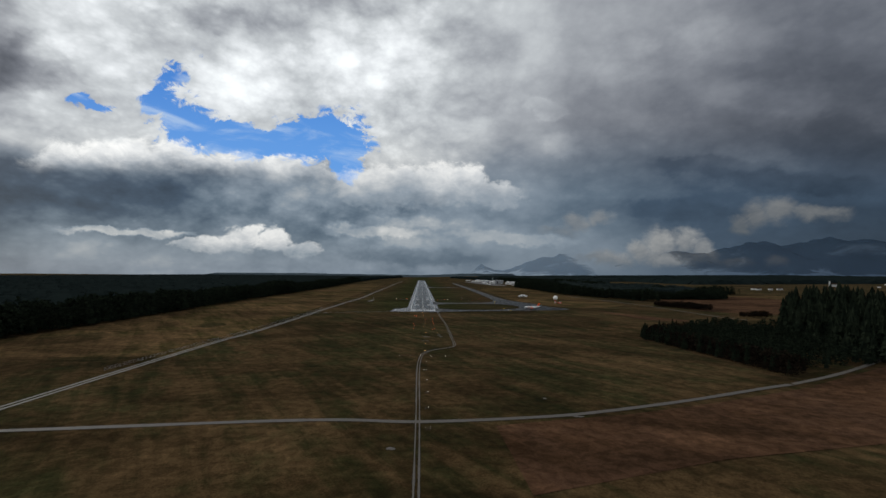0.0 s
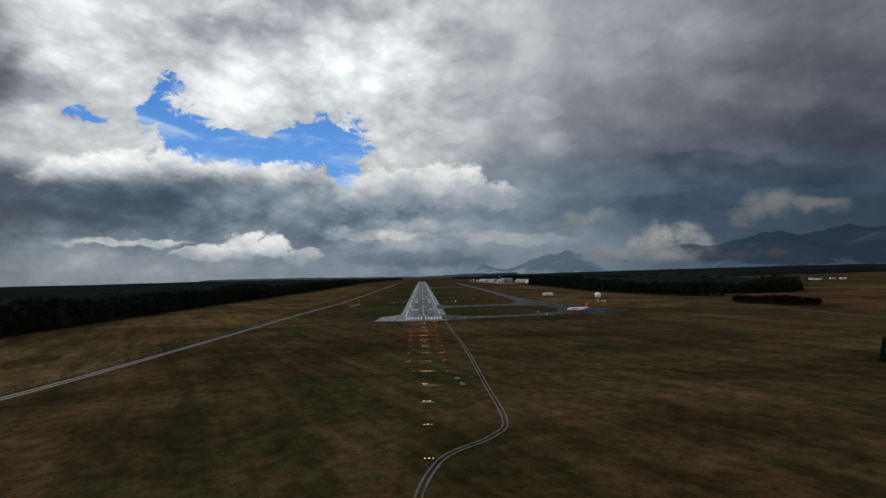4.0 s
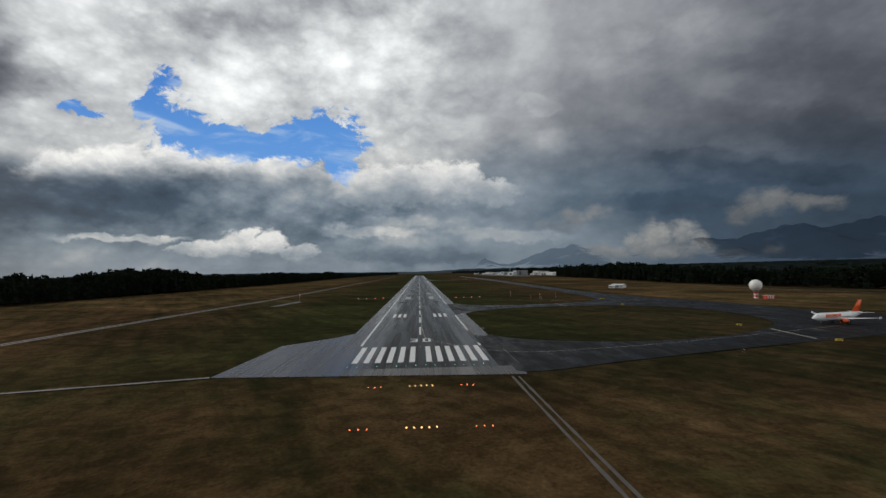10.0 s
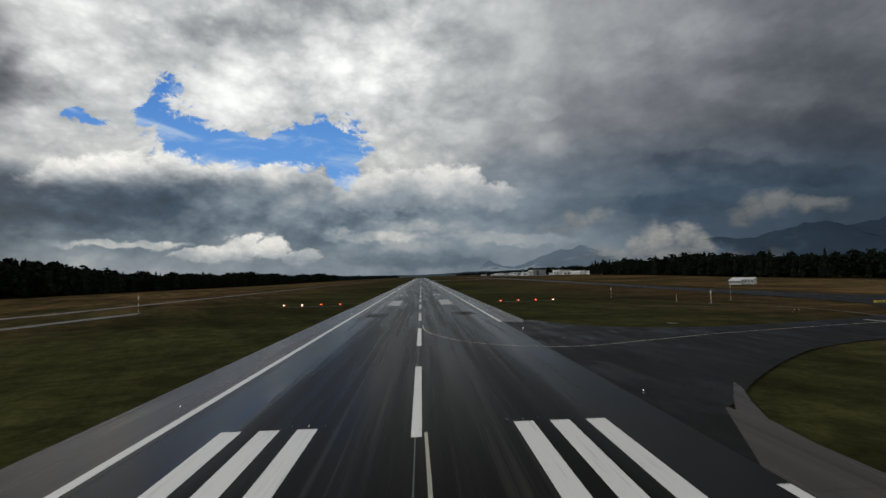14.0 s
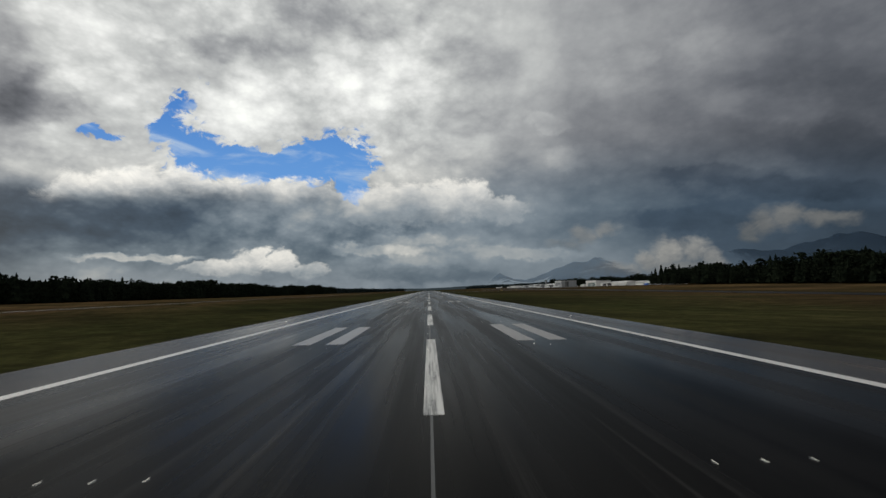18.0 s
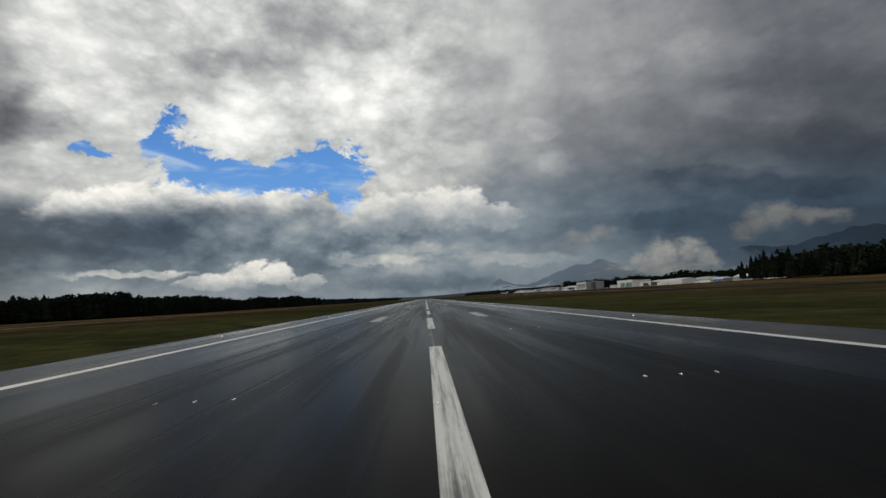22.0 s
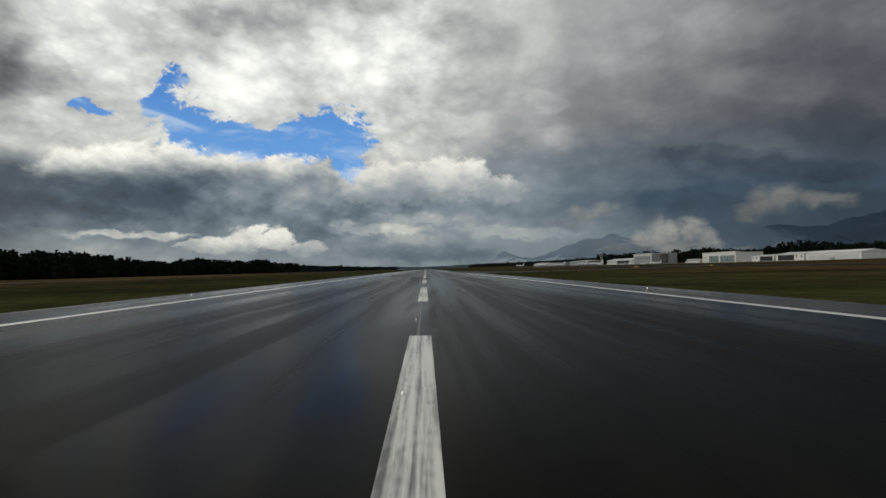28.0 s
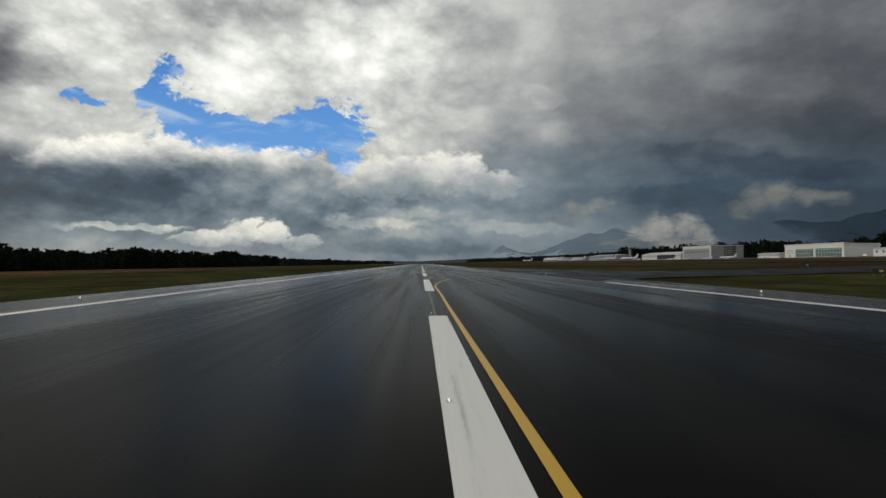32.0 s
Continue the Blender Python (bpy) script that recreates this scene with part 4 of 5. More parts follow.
def spruce(m, h, label, group):
    """One spruce: a tapered trunk and ragged drooping tiers with a leader on top."""
    t = thing("spruce", m, label, "tree", group)
    Form().tube((0, 0, -0.3), (0, 0, h * 0.92), h * 0.016, h * 0.003, 7).object("trunk", BARK, t)
    v, f = conifer_template(tree_rng, 15, 16)
    Form().add((v * h).tolist(), f).object("crown", CONIFER, t)
    return t


edge_trees = [spruce(Matrix(), h, "dark spruce on the edge of the wood", "spruces on the wood's edge") for h in (11, 13, 16)]
for i, ob in enumerate(edge_trees):
    ob.matrix_basis = spot(245 - 2 * i, -470 + 22 * i)
for i in range(44):
    a = i / 44
    q = smooth_line([(250, -512), (244, -436), (239, -368), (244, -322), (300, -290)], 11)[i]
    copy_thing(edge_trees[i % 3], spot(q.x + tree_rng.uniform(-4, 4), q.y + tree_rng.uniform(-3, 3), 0, tree_rng.uniform(0, 360)))
tall = [spruce(Matrix(), h, "tall lone spruce standing before the wood", "lone spruces") for h in (27, 33, 38)]
for ob, (x, y) in zip(tall, ((424, 1268), (417, 1240), (415, 1214))):
    ob.matrix_basis = spot(x, y)
for i, (x, y) in enumerate(((419, 1228), (416, 1202), (419, 1180), (422, 1120), (424, 1060), (431, 960), (438, 880), (447, 800), (460, 720), (480, 650), (372, -360), (352, -420), (338, -470))):
    copy_thing(tall[i % 3], spot(x, y, 0, 40 * i))

# ---- far hills ----


def ridge(name, points, depth, material, label):
    """A mountain side: crest heights along a line, falling to the plain."""
    f = Form()
    n, rows = 240, 14
    xs = np.linspace(points[0][0], points[-1][0], n)
    for j in range(rows + 1):
        t = j / rows
        for x in xs:
            y = np.interp(x, [p[0] for p in points], [p[1] for p in points])
            h = np.interp(x, [p[0] for p in points], [p[2] for p in points])
            h = h * (1 + 0.16 * noise.noise((x * 0.005, 3, 0)) + 0.05 * noise.noise((x * 0.012, 5, 0)) + 0.015 * noise.noise((x * 0.04, 8, 0)))
            fold = (0.10 * noise.noise((x * 0.006 + t * 2, t * 3, 1)) + 0.05 * noise.noise((x * 0.02 + t * 4, t * 8, 2))) * (1 - abs(2 * t - 1))
            f.v.append((x, y - depth * t, max(h * (1 - t + fold), -5)))
    for j in range(rows):
        for i in range(n - 1):
            a = j * n + i
            f.f.append((a, a + n, a + n + 1, a + 1))
    return structure(f.object(name, material, smooth=True), label, "mountain")


ridge("mountain", [(700, 6900, 10), (850, 6900, 90), (950, 6900, 185), (1010, 6900, 228), (1080, 6880, 200), (1200, 6850, 135), (1350, 6780, 120), (1500, 6700, 165), (1650, 6650, 230), (1800, 6600, 285), (1950, 6550, 330), (2100, 6500, 365), (2200, 6450, 395), (2500, 6400, 400)], 1200, MOUNTAIN, "forested mountain side tinted haze-blue, its top faded out as if in cloud")
ridge("mountain", [(2900, 6300, 260), (3300, 6100, 330), (3700, 5800, 420), (4000, 5500, 380), (4350, 5200, 520), (4700, 4900, 470), (5000, 4600, 560), (5600, 4000, 430), (6400, 3200, 520)], 1200, DARK_PEAK, "dark forested peaks tinted haze-blue under low cloud")
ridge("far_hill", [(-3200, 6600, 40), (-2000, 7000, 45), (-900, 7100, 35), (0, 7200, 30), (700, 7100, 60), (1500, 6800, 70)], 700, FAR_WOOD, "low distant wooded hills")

# ---- airfield lights ----


def lens_ball(r):
    return Form().ball((0, 0, 0), r, 8, 6)


def light_bar(name, offsets, height, glow, label, lamp_r=0.105):
    """A row of approach lamps on a steel bar with two stakes."""
    bar = thing(name, Matrix(), label, "approach light", "approach lights")
    w = max(abs(offsets[0]), abs(offsets[-1])) + 0.2
    mid = (offsets[0] + offsets[-1]) / 2
    half = (offsets[-1] - offsets[0]) / 2
    Form().box(mid - half - 0.2, -0.025, height - 0.22, mid + half + 0.2, 0.025, height - 0.17).object("crossbar", BLACK_SIGN, bar)
    for s in (-1, 1):
        Form().tube((mid + s * half * 0.7, 0, -0.2), (mid + s * half * 0.7, 0, height - 0.2), 0.05, 0.04, 6).object("stake", BLACK_SIGN, bar)
    housing = Form().tube((0, 0.14, 0), (0, -0.10, 0.02), lamp_r * 0.8, lamp_r, 8)
    for o in offsets:
        h = housing.object("lamp", GREY_METAL, bar, at=pose(o * U, 0, height * U))
        lens_ball(lamp_r).object("lens", glow, h, at=pose(0, -0.12 * U, 0.02 * U))
    return bar


five = light_bar("approach_light_bar", (-2.7, -1.35, 0, 1.35, 2.7), 0.7, GLOW_AMBER, "bar of five glowing amber approach lamps on stakes")
five.matrix_basis = spot(0, -27)
for i in range(1, 10):
    copy_thing(five, spot(0, -27 - 30.2 * i))
side = light_bar("side_light_bar", (-1.5, 0, 1.5), 0.6, GLOW_RED, "bar of three red approach side lamps")
side.matrix_basis = spot(-11.2, -27)
for i in range(9):
    for s in (-1, 1):
        if i or s > 0:
            copy_thing(side, spot(s * 11.2, -27 - 30.2 * i))
three = light_bar("approach_light_bar", (-1.2, 0, 1.2), 0.8, GLOW_AMBER, "short bar of amber approach lamps in the grass")
three.matrix_basis = spot(0, -329)
for i in range(1, 4):
    copy_thing(three, spot(0, -329 - 30.2 * i))
pair = light_bar("approach_light_pair", (-0.9, 0.9), 0.9, GLOW_PALE, "pair of white approach lamps on stakes")
pair.matrix_basis = spot(-0.5, -471)
for i in range(1, 6):
    copy_thing(pair, spot(-0.5, -471 - 30.2 * i))
for y, reach, glow, colour in ((-148, 13.5, GLOW_RED, "red"), (-299, 15, GLOW_FAINT, "amber"), (-445, 21, GLOW_PALE, "white")):
    n = 5
    for s in (-1, 1):
        offs = tuple(4.2 + (reach - 4.2) * j / (n - 1) for j in range(n))
        offs = offs if s > 0 else tuple(-o for o in reversed(offs))
        ob = light_bar("crossbar_lights", offs, 0.7, glow, "wide crossbar of " + colour + " approach lamps", 0.08)
        ob.matrix_basis = spot(0, y)


def papi(glow, label):
    unit = thing("papi_unit", Matrix(), label, "approach indicator", "approach indicator row")
    Form().box(-0.7, -0.5, 0.45, 0.7, 0.6, 0.95, 0.05).object("housing", ORANGE, unit)
    for s in (-1, 1):
        Form().tube((s * 0.5, 0, -0.1), (s * 0.5, 0, 0.5), 0.05, 0.05, 6).object("leg", GREY_METAL, unit)
    Form().ball((0, -0.55, 0.72), 0.24, 12, 8).object("lens", glow, unit)
    return unit


papi_white = papi(GLOW_WHITE, "approach indicator box shining white in the grass")
papi_red = papi(GLOW_RED, "approach indicator box shining red in the grass")
papi_white.matrix_basis = spot(-65, 356)
papi_red.matrix_basis = spot(-47.5, 356)
copy_thing(papi_white, spot(-56.5, 356)), copy_thing(papi_red, spot(-38.5, 356))
copy_thing(papi_white, spot(64, 352)), copy_thing(papi_red, spot(55.5, 352)), copy_thing(papi_red, spot(47, 352)), copy_thing(papi_red, spot(38.5, 352))
for s in (-1, 1):
    structure(Form().box(-15, -0.5, -0.1, 15, 0.5, 0.06).object("papi_path", CONCRETE, at=spot(s * 51.5, 354)), "thin pale path linking the approach indicators", "path")


def inset_light(glow, label, r=0.06):
    ob = thing("inset_light", Matrix(), label, "runway light", "inset runway lights")
    Form().tube((0, 0, -0.02), (0, 0, 0.03), r, r * 0.75, 10).object("rim", GREY_METAL, ob)
    Form().ball((0, -0.03, 0.03), r * 0.45, 8, 6, 0.6).object("lens", glow, ob)
    return ob


GLOW_SOFT = lamp_glow("inset_lamp_white", (1.0, 0.95, 0.86), 1.0)
GLOW_ROSE = lamp_glow("inset_lamp_red", (1.0, 0.35, 0.25), 6.0)
inset = inset_light(GLOW_SOFT, "small flush white touchdown-zone light in wet asphalt")
inset.matrix_basis = pose(-8.2 * U, 22.8 * U, 0.055 * U)
for i in range(1, 30):
    for s in (-1, 1):
        for x in (8.2, 9.7, 11.2):
            copy_thing(inset, pose(s * x * U, (22.8 + 30 * i) * U, 0.055 * U))
centre = inset_light(GLOW_SOFT, "small flush white centreline light in wet asphalt")
centre.matrix_basis = pose(-0.3 * U, 20 * U, 0.06 * U)
for i in range(1, 120):
    copy_thing(centre, pose(-0.3 * U, (20 + 15.0 * i) * U, 0.06 * U))
rosy = inset_light(GLOW_ROSE, "small flush red centreline light in wet asphalt")
rosy.matrix_basis = pose(-0.35 * U, 1290 * U, 0.07 * U)
for i in range(1, 4):
    copy_thing(rosy, pose(-0.35 * U, (1290 + 60 * i) * U, 0.07 * U))


def edge_light(glow, label):
    ob = thing("runway_edge_light", Matrix(), label, "runway light", "runway edge lights")
    Form().tube((0, 0, -0.02), (0, 0, 0.04), 0.12, 0.10, 10).object("base", GREY_METAL, ob)
    Form().tube((0, 0, 0.05), (0, 0, 0.28), 0.05, 0.05, 8).object("stem", GREY_METAL, ob)
    Form().ball((0, 0, 0.32), 0.05, 10, 8, 1.1).object("lens", glow, ob)
    return ob


edge = edge_light(GLOW_SOFT, "small raised white runway edge light on a stem")
edge.matrix_basis = pose(-24.6 * U, 60 * U, 0.05 * U)
for i in range(1, 44):
    for s in (-1, 1):
        if i > 1 or s > 0:
            copy_thing(edge, pose(s * 24.6 * U, 60 * i * U, 0.05 * U))
green = inset_light(GLOW_GREEN, "green threshold light in a row across the runway", 0.2)
green.matrix_basis = pose(-22 * U, 0.5 * U, 0.06 * U)
for i in range(1, 16):
    copy_thing(green, pose((-22 + 44 * i / 15) * U, 0.5 * U, 0.06 * U))

# ---- the airliner waiting on the taxiway ----


def rings_along(stations, n=20):
    """Rings for a body along x: (x, centre z, half width, half height)."""
    return [[(x, w * math.sin(2 * math.pi * i / n), z + h * math.cos(2 * math.pi * i / n)) for i in range(n)] for x, z, w, h in stations]


def plate(root, tip, thick_root, thick_tip, vertical=False):
    """A wing or fin: root and tip chords as (front x, back x, y, z)."""
    form = Form()
    rings = []
    for (x0, x1, y, z), t in ((root, thick_root), (tip, thick_tip)):
        ring = []
        for f, g in ((0, 0), (0.08, 0.5), (0.3, 1), (0.65, 0.7), (1, 0.05), (0.65, -0.5), (0.3, -0.7), (0.08, -0.45)):
            x = x0 + (x1 - x0) * f
            ring.append((x, y + g * t, z) if vertical else (x, y, z + g * t))
        rings.append(ring)
    return form.loft(rings)


def wheel(parent, x, y, r, w):
    tyre = Form().tube((x, y - w / 2, r), (x, y + w / 2, r), r, r, 16).object("tyre", RUBBER, parent)
    Form().tube((x, y - w / 2 - 0.02, r), (x, y + w / 2 + 0.02, r), r * 0.5, r * 0.5, 12).object("rim", METAL, tyre)


def airliner(name, m, fin_paint, engine_paint, bars, label, group=""):
    """A twin-engined narrow-body, nose along +x, 33.8 m long."""
    a = thing(name, m, label, "airliner", group)
    body = Form().loft(rings_along([(16.9, 3.1, 0.05, 0.05), (16.5, 3.15, 0.55, 0.5), (15.7, 3.25, 1.05, 1.0), (14.3, 3.45, 1.6, 1.65), (12.7, 3.6, 1.92, 2.0), (10.6, 3.65, 1.98, 2.07),
                                    (0, 3.65, 1.98, 2.07), (-5.5, 3.65, 1.98, 2.07), (-9.0, 3.95, 1.75, 1.8), (-12.6, 4.5, 1.1, 1.2), (-15.6, 4.95, 0.5, 0.62), (-16.9, 5.1, 0.16, 0.2)]))
    fuselage = body.object("fuselage", WHITE_PAINT, a, smooth=True)
    Form().loft(rings_along([(3.8, 2.35, 0.8, 0.4), (2.5, 2.2, 2.0, 0.95), (-5, 2.2, 2.0, 0.95), (-7.2, 2.4, 0.8, 0.4)], 14)).object("belly_fairing", WHITE_PAINT, a, smooth=True)
    for s in (-1, 1):
        wing = plate((4.2, -3.8, s * 1.6, 2.5), (-2.8, -5.0, s * 16.6, 4.0), 0.55, 0.14).object("wing", WHITE_PAINT, a, smooth=True)
        plate((-3.0, -4.9, s * 16.6, 3.6), (-3.8, -5.0, s * 16.75, 4.7), 0.06, 0.04, True).object("wingtip_fence", WHITE_PAINT, wing)
        nacelle = Form().loft([[(x, s * 5.75 + r * math.sin(2 * math.pi * i / 18), 2.0 + r * math.cos(2 * math.pi * i / 18)) for i in range(18)]
                               for x, r in ((5.6, 0.86), (5.75, 0.98), (5.2, 1.12), (3.4, 1.14), (1.9, 0.92), (1.2, 0.6))], cap=False).object("engine", engine_paint, a, smooth=True)
        Form().tube((5.0, s * 5.75, 2.0), (4.9, s * 5.75, 2.0), 0.92, 0.92, 18).object("fan", RUBBER, nacelle)
        Form().tube((1.4, s * 5.75, 2.0), (0.2, s * 5.75, 2.0), 0.5, 0.15, 12).object("exhaust_cone", METAL, nacelle)
        Form().add([(4.2, s * 5.65, 2.9), (4.2, s * 5.85, 2.9), (0.5, s * 5.85, 2.6), (0.5, s * 5.65, 2.6), (2.0, s * 5.65, 3.4), (2.0, s * 5.85, 3.4), (-1.5, s * 5.85, 3.0), (-1.5, s * 5.65, 3.0)],
                   [(0, 1, 2, 3), (4, 5, 6, 7), (0, 1, 5, 4), (1, 2, 6, 5), (2, 3, 7, 6), (3, 0, 4, 7)]).object("pylon", WHITE_PAINT, nacelle)
        plate((-11.7, -14.7, s * 0.5, 4.9), (-14.7, -16.1, s * 6.2, 5.5), 0.2, 0.08).object("tailplane", WHITE_PAINT, a, smooth=True)
        gear = Form().tube((-1.4, s * 3.8, 0.5), (-1.4, s * 3.6, 2.4), 0.14, 0.18, 8).object("main_gear_leg", METAL, a)
        for d in (-0.46, 0.46):
            wheel(gear, -1.4, s * 3.8 + d, 0.58, 0.4)
        for i, (x0, x1) in enumerate(bars):
            y = 1.99 * s
            Form().box(x0, min(y, y + 0.03 * s), 3.75, x1, max(y, y + 0.03 * s), 5.0 if i % 3 else 5.2).object("lettering_bar", fin_paint, fuselage)
        Form().box(-5.4, min(1.97 * s, 1.995 * s), 3.35, 10.8, max(1.97 * s, 1.995 * s), 3.62).object("window_row", GLASS, fuselage)
    plate((-8.9, -14.7, 0, 5.3), (-14.1, -16.7, 0, 11.75), 0.24, 0.1, True).object("fin", fin_paint, a, smooth=True)
    Form().add([(15.0, -0.95, 4.2), (15.0, 0.95, 4.2), (14.3, 1.15, 4.75), (14.3, -1.15, 4.75)], [(0, 1, 2, 3)]).object("windscreen", GLASS, a, at=pose(0.12 * U, 0, 0.1 * U))
    nose = Form().tube((11.7, 0, 0.4), (11.4, 0, 2.0), 0.1, 0.13, 8).object("nose_gear_leg", METAL, a)
    for d in (-0.25, 0.25):
        wheel(nose, 11.7, d, 0.38, 0.22)
    return a


NAME_BARS = [(10.6 - 1.45 * i, 9.5 - 1.45 * i) for i in range(7)]
airliner("airliner", spot(217, 90.5, 0.05, 190), ORANGE, ORANGE, NAME_BARS, "white airliner with orange fin and engines waiting on the taxiway")
jet = airliner("parked_airliner", spot(395, 2090, 0.05, 160), WHITE_PAINT, GREY_METAL, (), "white airliner parked on the apron", "parked airliners")
for x, y, turn in ((400, 2190, 200), (380, 2330, 175), (370, 2480, 160), (390, 2620, 180), (360, 2780, 170)):
    copy_thing(jet, spot(x, y, 0.05, turn))
small_jet = airliner("regional_jet", spot(384, 1790, 0.05, 165) @ Matrix.Scale(0.6, 4), WHITE_PAINT, WHITE_PAINT, (), "small white jet parked on the apron", "parked small jets")
for x, y, turn in ((386, 1835, 150), (382, 1880, 170), (388, 1930, 160), (384, 1985, 175), (386, 2040, 155)):
    copy_thing(small_jet, spot(x, y, 0.05, turn) @ Matrix.Scale(0.6, 4))

# ---- the radar dome, huts, masts and signs ----


def radar_dome():
    d = thing("radar_dome", spot(322, 289), "white ball-shaped radar dome on a short red-and-white tower", "radar dome")
    ball = Form().ball((0, 0, 12.4), 5.5, 32, 20).object("dome", DOME_SKIN, d, smooth=True)
    for i in range(8):
        a = math.pi * i / 8
        ring = [Vector((math.cos(a) * 5.52 * math.sin(t), math.sin(a) * 5.52 * math.sin(t), 12.4 + 5.52 * math.cos(t))) for t in np.linspace(0.3, 2.84, 14)]
        f = Form()
        for p, q in zip(ring, ring[1:]):
            f.tube(p, q, 0.035, 0.035, 4)
        f.object("panel_seam", GREY_METAL, ball)
    Form().tube((0, 0, 5.9), (0, 0, 7.8), 2.2, 3.2, 20).object("collar", GREY_METAL, d)
    for i in range(4):
        Form().box(-1.3, -1.3, 1.475 * i - (0.5 if i == 0 else 0), 1.3, 1.3, 1.475 + 1.475 * i).object("tower_band", RED_PAINT if i % 2 else WHITE_WALL, d)
    return d


radar_dome()


def striped_cabin():
    c = thing("equipment_cabin", spot(330, 283), "low red-and-white striped equipment cabin beside the dome", "cabin")
    for i in range(7):
        Form().box(-4.2 + 1.2 * i, -2.2, 0, -3 + 1.2 * i, 2.2, 2.9).object("wall_panel", WHITE_WALL if i % 2 else RED_PAINT, c)
    Form().box(-4.5, -2.5, 2.9, 4.5, 2.5, 3.15, 0.08).object("roof", WHITE_WALL, c)
    return c


striped_cabin()


def gable_house(name, m, length, depth, wall_h, roof_h, wall_mat, roof_mat, label, category="hut", windows=5, openings=(), group="", lean=0.0, leaves=0):
    """Walls, a pitched roof with eaves, windows along the front (the -x side), wide openings as dark panels."""
    h = thing(name, m, label, category, group)
    hl, hd = length / 2, depth / 2
    Form().box(-hd, -hl, -1.5, hd, hl, wall_h, 0.06).object("wall", wall_mat, h)
    e = 0.7
    ridge_x = lean * hd
    roof = Form()
    roof.add([(-hd - e, -hl - e, wall_h - 0.1), (-hd - e, hl + e, wall_h - 0.1), (ridge_x, hl + e, wall_h + roof_h), (ridge_x, -hl - e, wall_h + roof_h),
              (hd + e, -hl - e, wall_h - 0.1), (hd + e, hl + e, wall_h - 0.1)],
             [(0, 3, 2, 1), (3, 4, 5, 2), (0, 4, 3), (1, 2, 5), (0, 1, 5, 4)])
    roof.object("roof", roof_mat, h)
    step = length / max(windows, 1)
    for i in range(windows):
        y = -hl + step * (i + 0.5)
        if any(a - 1 < y < b + 1 for a, b in openings):
            continue
        w = min(1.2, step * 0.3)
        win = Form().box(-hd - 0.06, y - w, wall_h * 0.42, -hd + 0.05, y + w, wall_h * 0.78).object("window", GLASS, h)
        Form().box(-hd - 0.12, y - w - 0.12, wall_h * 0.38, -hd, y + w + 0.12, wall_h * 0.42).object("sill", PALE_ROOF, win)
    for i in range(leaves):
        a = -hl + 4 + (length - 8) * i / leaves
        leaf = Form().box(-hd - 0.22, a, 0, -hd - 0.02, a + (length - 8) / leaves - 0.4, wall_h * 0.74, 0.03).object("door_leaf", PALE_ROOF, h)
        for z in (0.25, 0.5):
            Form().box(-hd - 0.26, a + 0.3, wall_h * z, -hd - 0.2, a + (length - 8) / leaves - 0.7, wall_h * z + 0.25).object("rail", GREY_WALL, leaf)
    for a, b in openings:
        # Solid dark panel in place of a shaded opening.
        Form().box(-hd - 0.05, a, 0, -hd + 0.4, b, wall_h * 0.82).object("doorway", DOORWAY_SHADE, h)
        Form().box(-hd - 0.2, a - 0.3, wall_h * 0.82, -hd + 0.1, b + 0.3, wall_h * 0.90).object("lintel", PALE_ROOF, h)
    return h


gable_house("service_hut", spot(303, 552, 0, 42), 18, 12, 4.6, 1.7, WHITE_WALL, PALE_ROOF, "white flat-gabled service building alone on the grass", windows=7)
gable_house("hut_annex", spot(292, 548, 0, 42), 9, 8, 3.5, 1.1, WHITE_WALL, PALE_ROOF, "low white annex beside the service building", windows=5)


def mast(m, h, label, top=False):
    p = thing("mast", m, label, "mast", "field masts")
    n = 6
    for i in range(n):
        Form().tube((0, 0, h * i / n), (0, 0, h * (i + 1) / n), 0.075, 0.07, 8).object("band", RED_PAINT if i % 2 else WHITE_WALL, p)
    Form().box(-0.5, -0.5, -0.2, 0.5, 0.5, 0.15).object("footing", CONCRETE, p)
    if top:
        Form().box(-0.2, -0.15, h * 0.66, 0.2, 0.15, h * 0.84, 0.04).object("instrument_box", WHITE_WALL, p)
    return p


mast(spot(141, 335), 8.5, "tall red-and-white mast in the grass")
mast(spot(119, 315), 6.0, "red-and-white mast with an instrument box", True)
mast(spot(114, 332), 3.4, "short red-and-white post in the grass")
mast(spot(101, 372), 6.2, "red-and-white instrument mast in the grass", True)
mast(spot(122, 320), 4.0, "short red-and-white marker post")
mast(spot(-121, 336), 9.0, "red-and-white wind mast beside a slab", True)


def sign(m, w, h, face, label):
    s = thing("taxiway_sign", m, label, "sign", "taxiway signs")
    Form().box(-0.15, -w / 2, 0.25, 0.15, w / 2, 0.25 + h, 0.04).object("panel", face, s)
    for y in (-w / 2 + 0.3, w / 2 - 0.3):
        Form().tube((0, y, -0.1), (0, y, 0.3), 0.06, 0.06, 6).object("leg", GREY_METAL, s)
    for k in range(max(1, int(w / 1.1))):
        y = -w / 2 + 0.55 + k * 1.1
        Form().box(-0.17, y - 0.3, 0.25 + h * 0.3, -0.14, y + 0.25, 0.25 + h * 0.7).object("legend_bar", BLACK_SIGN if face is YELLOW_SIGN else YELLOW_SIGN, s)
    return s


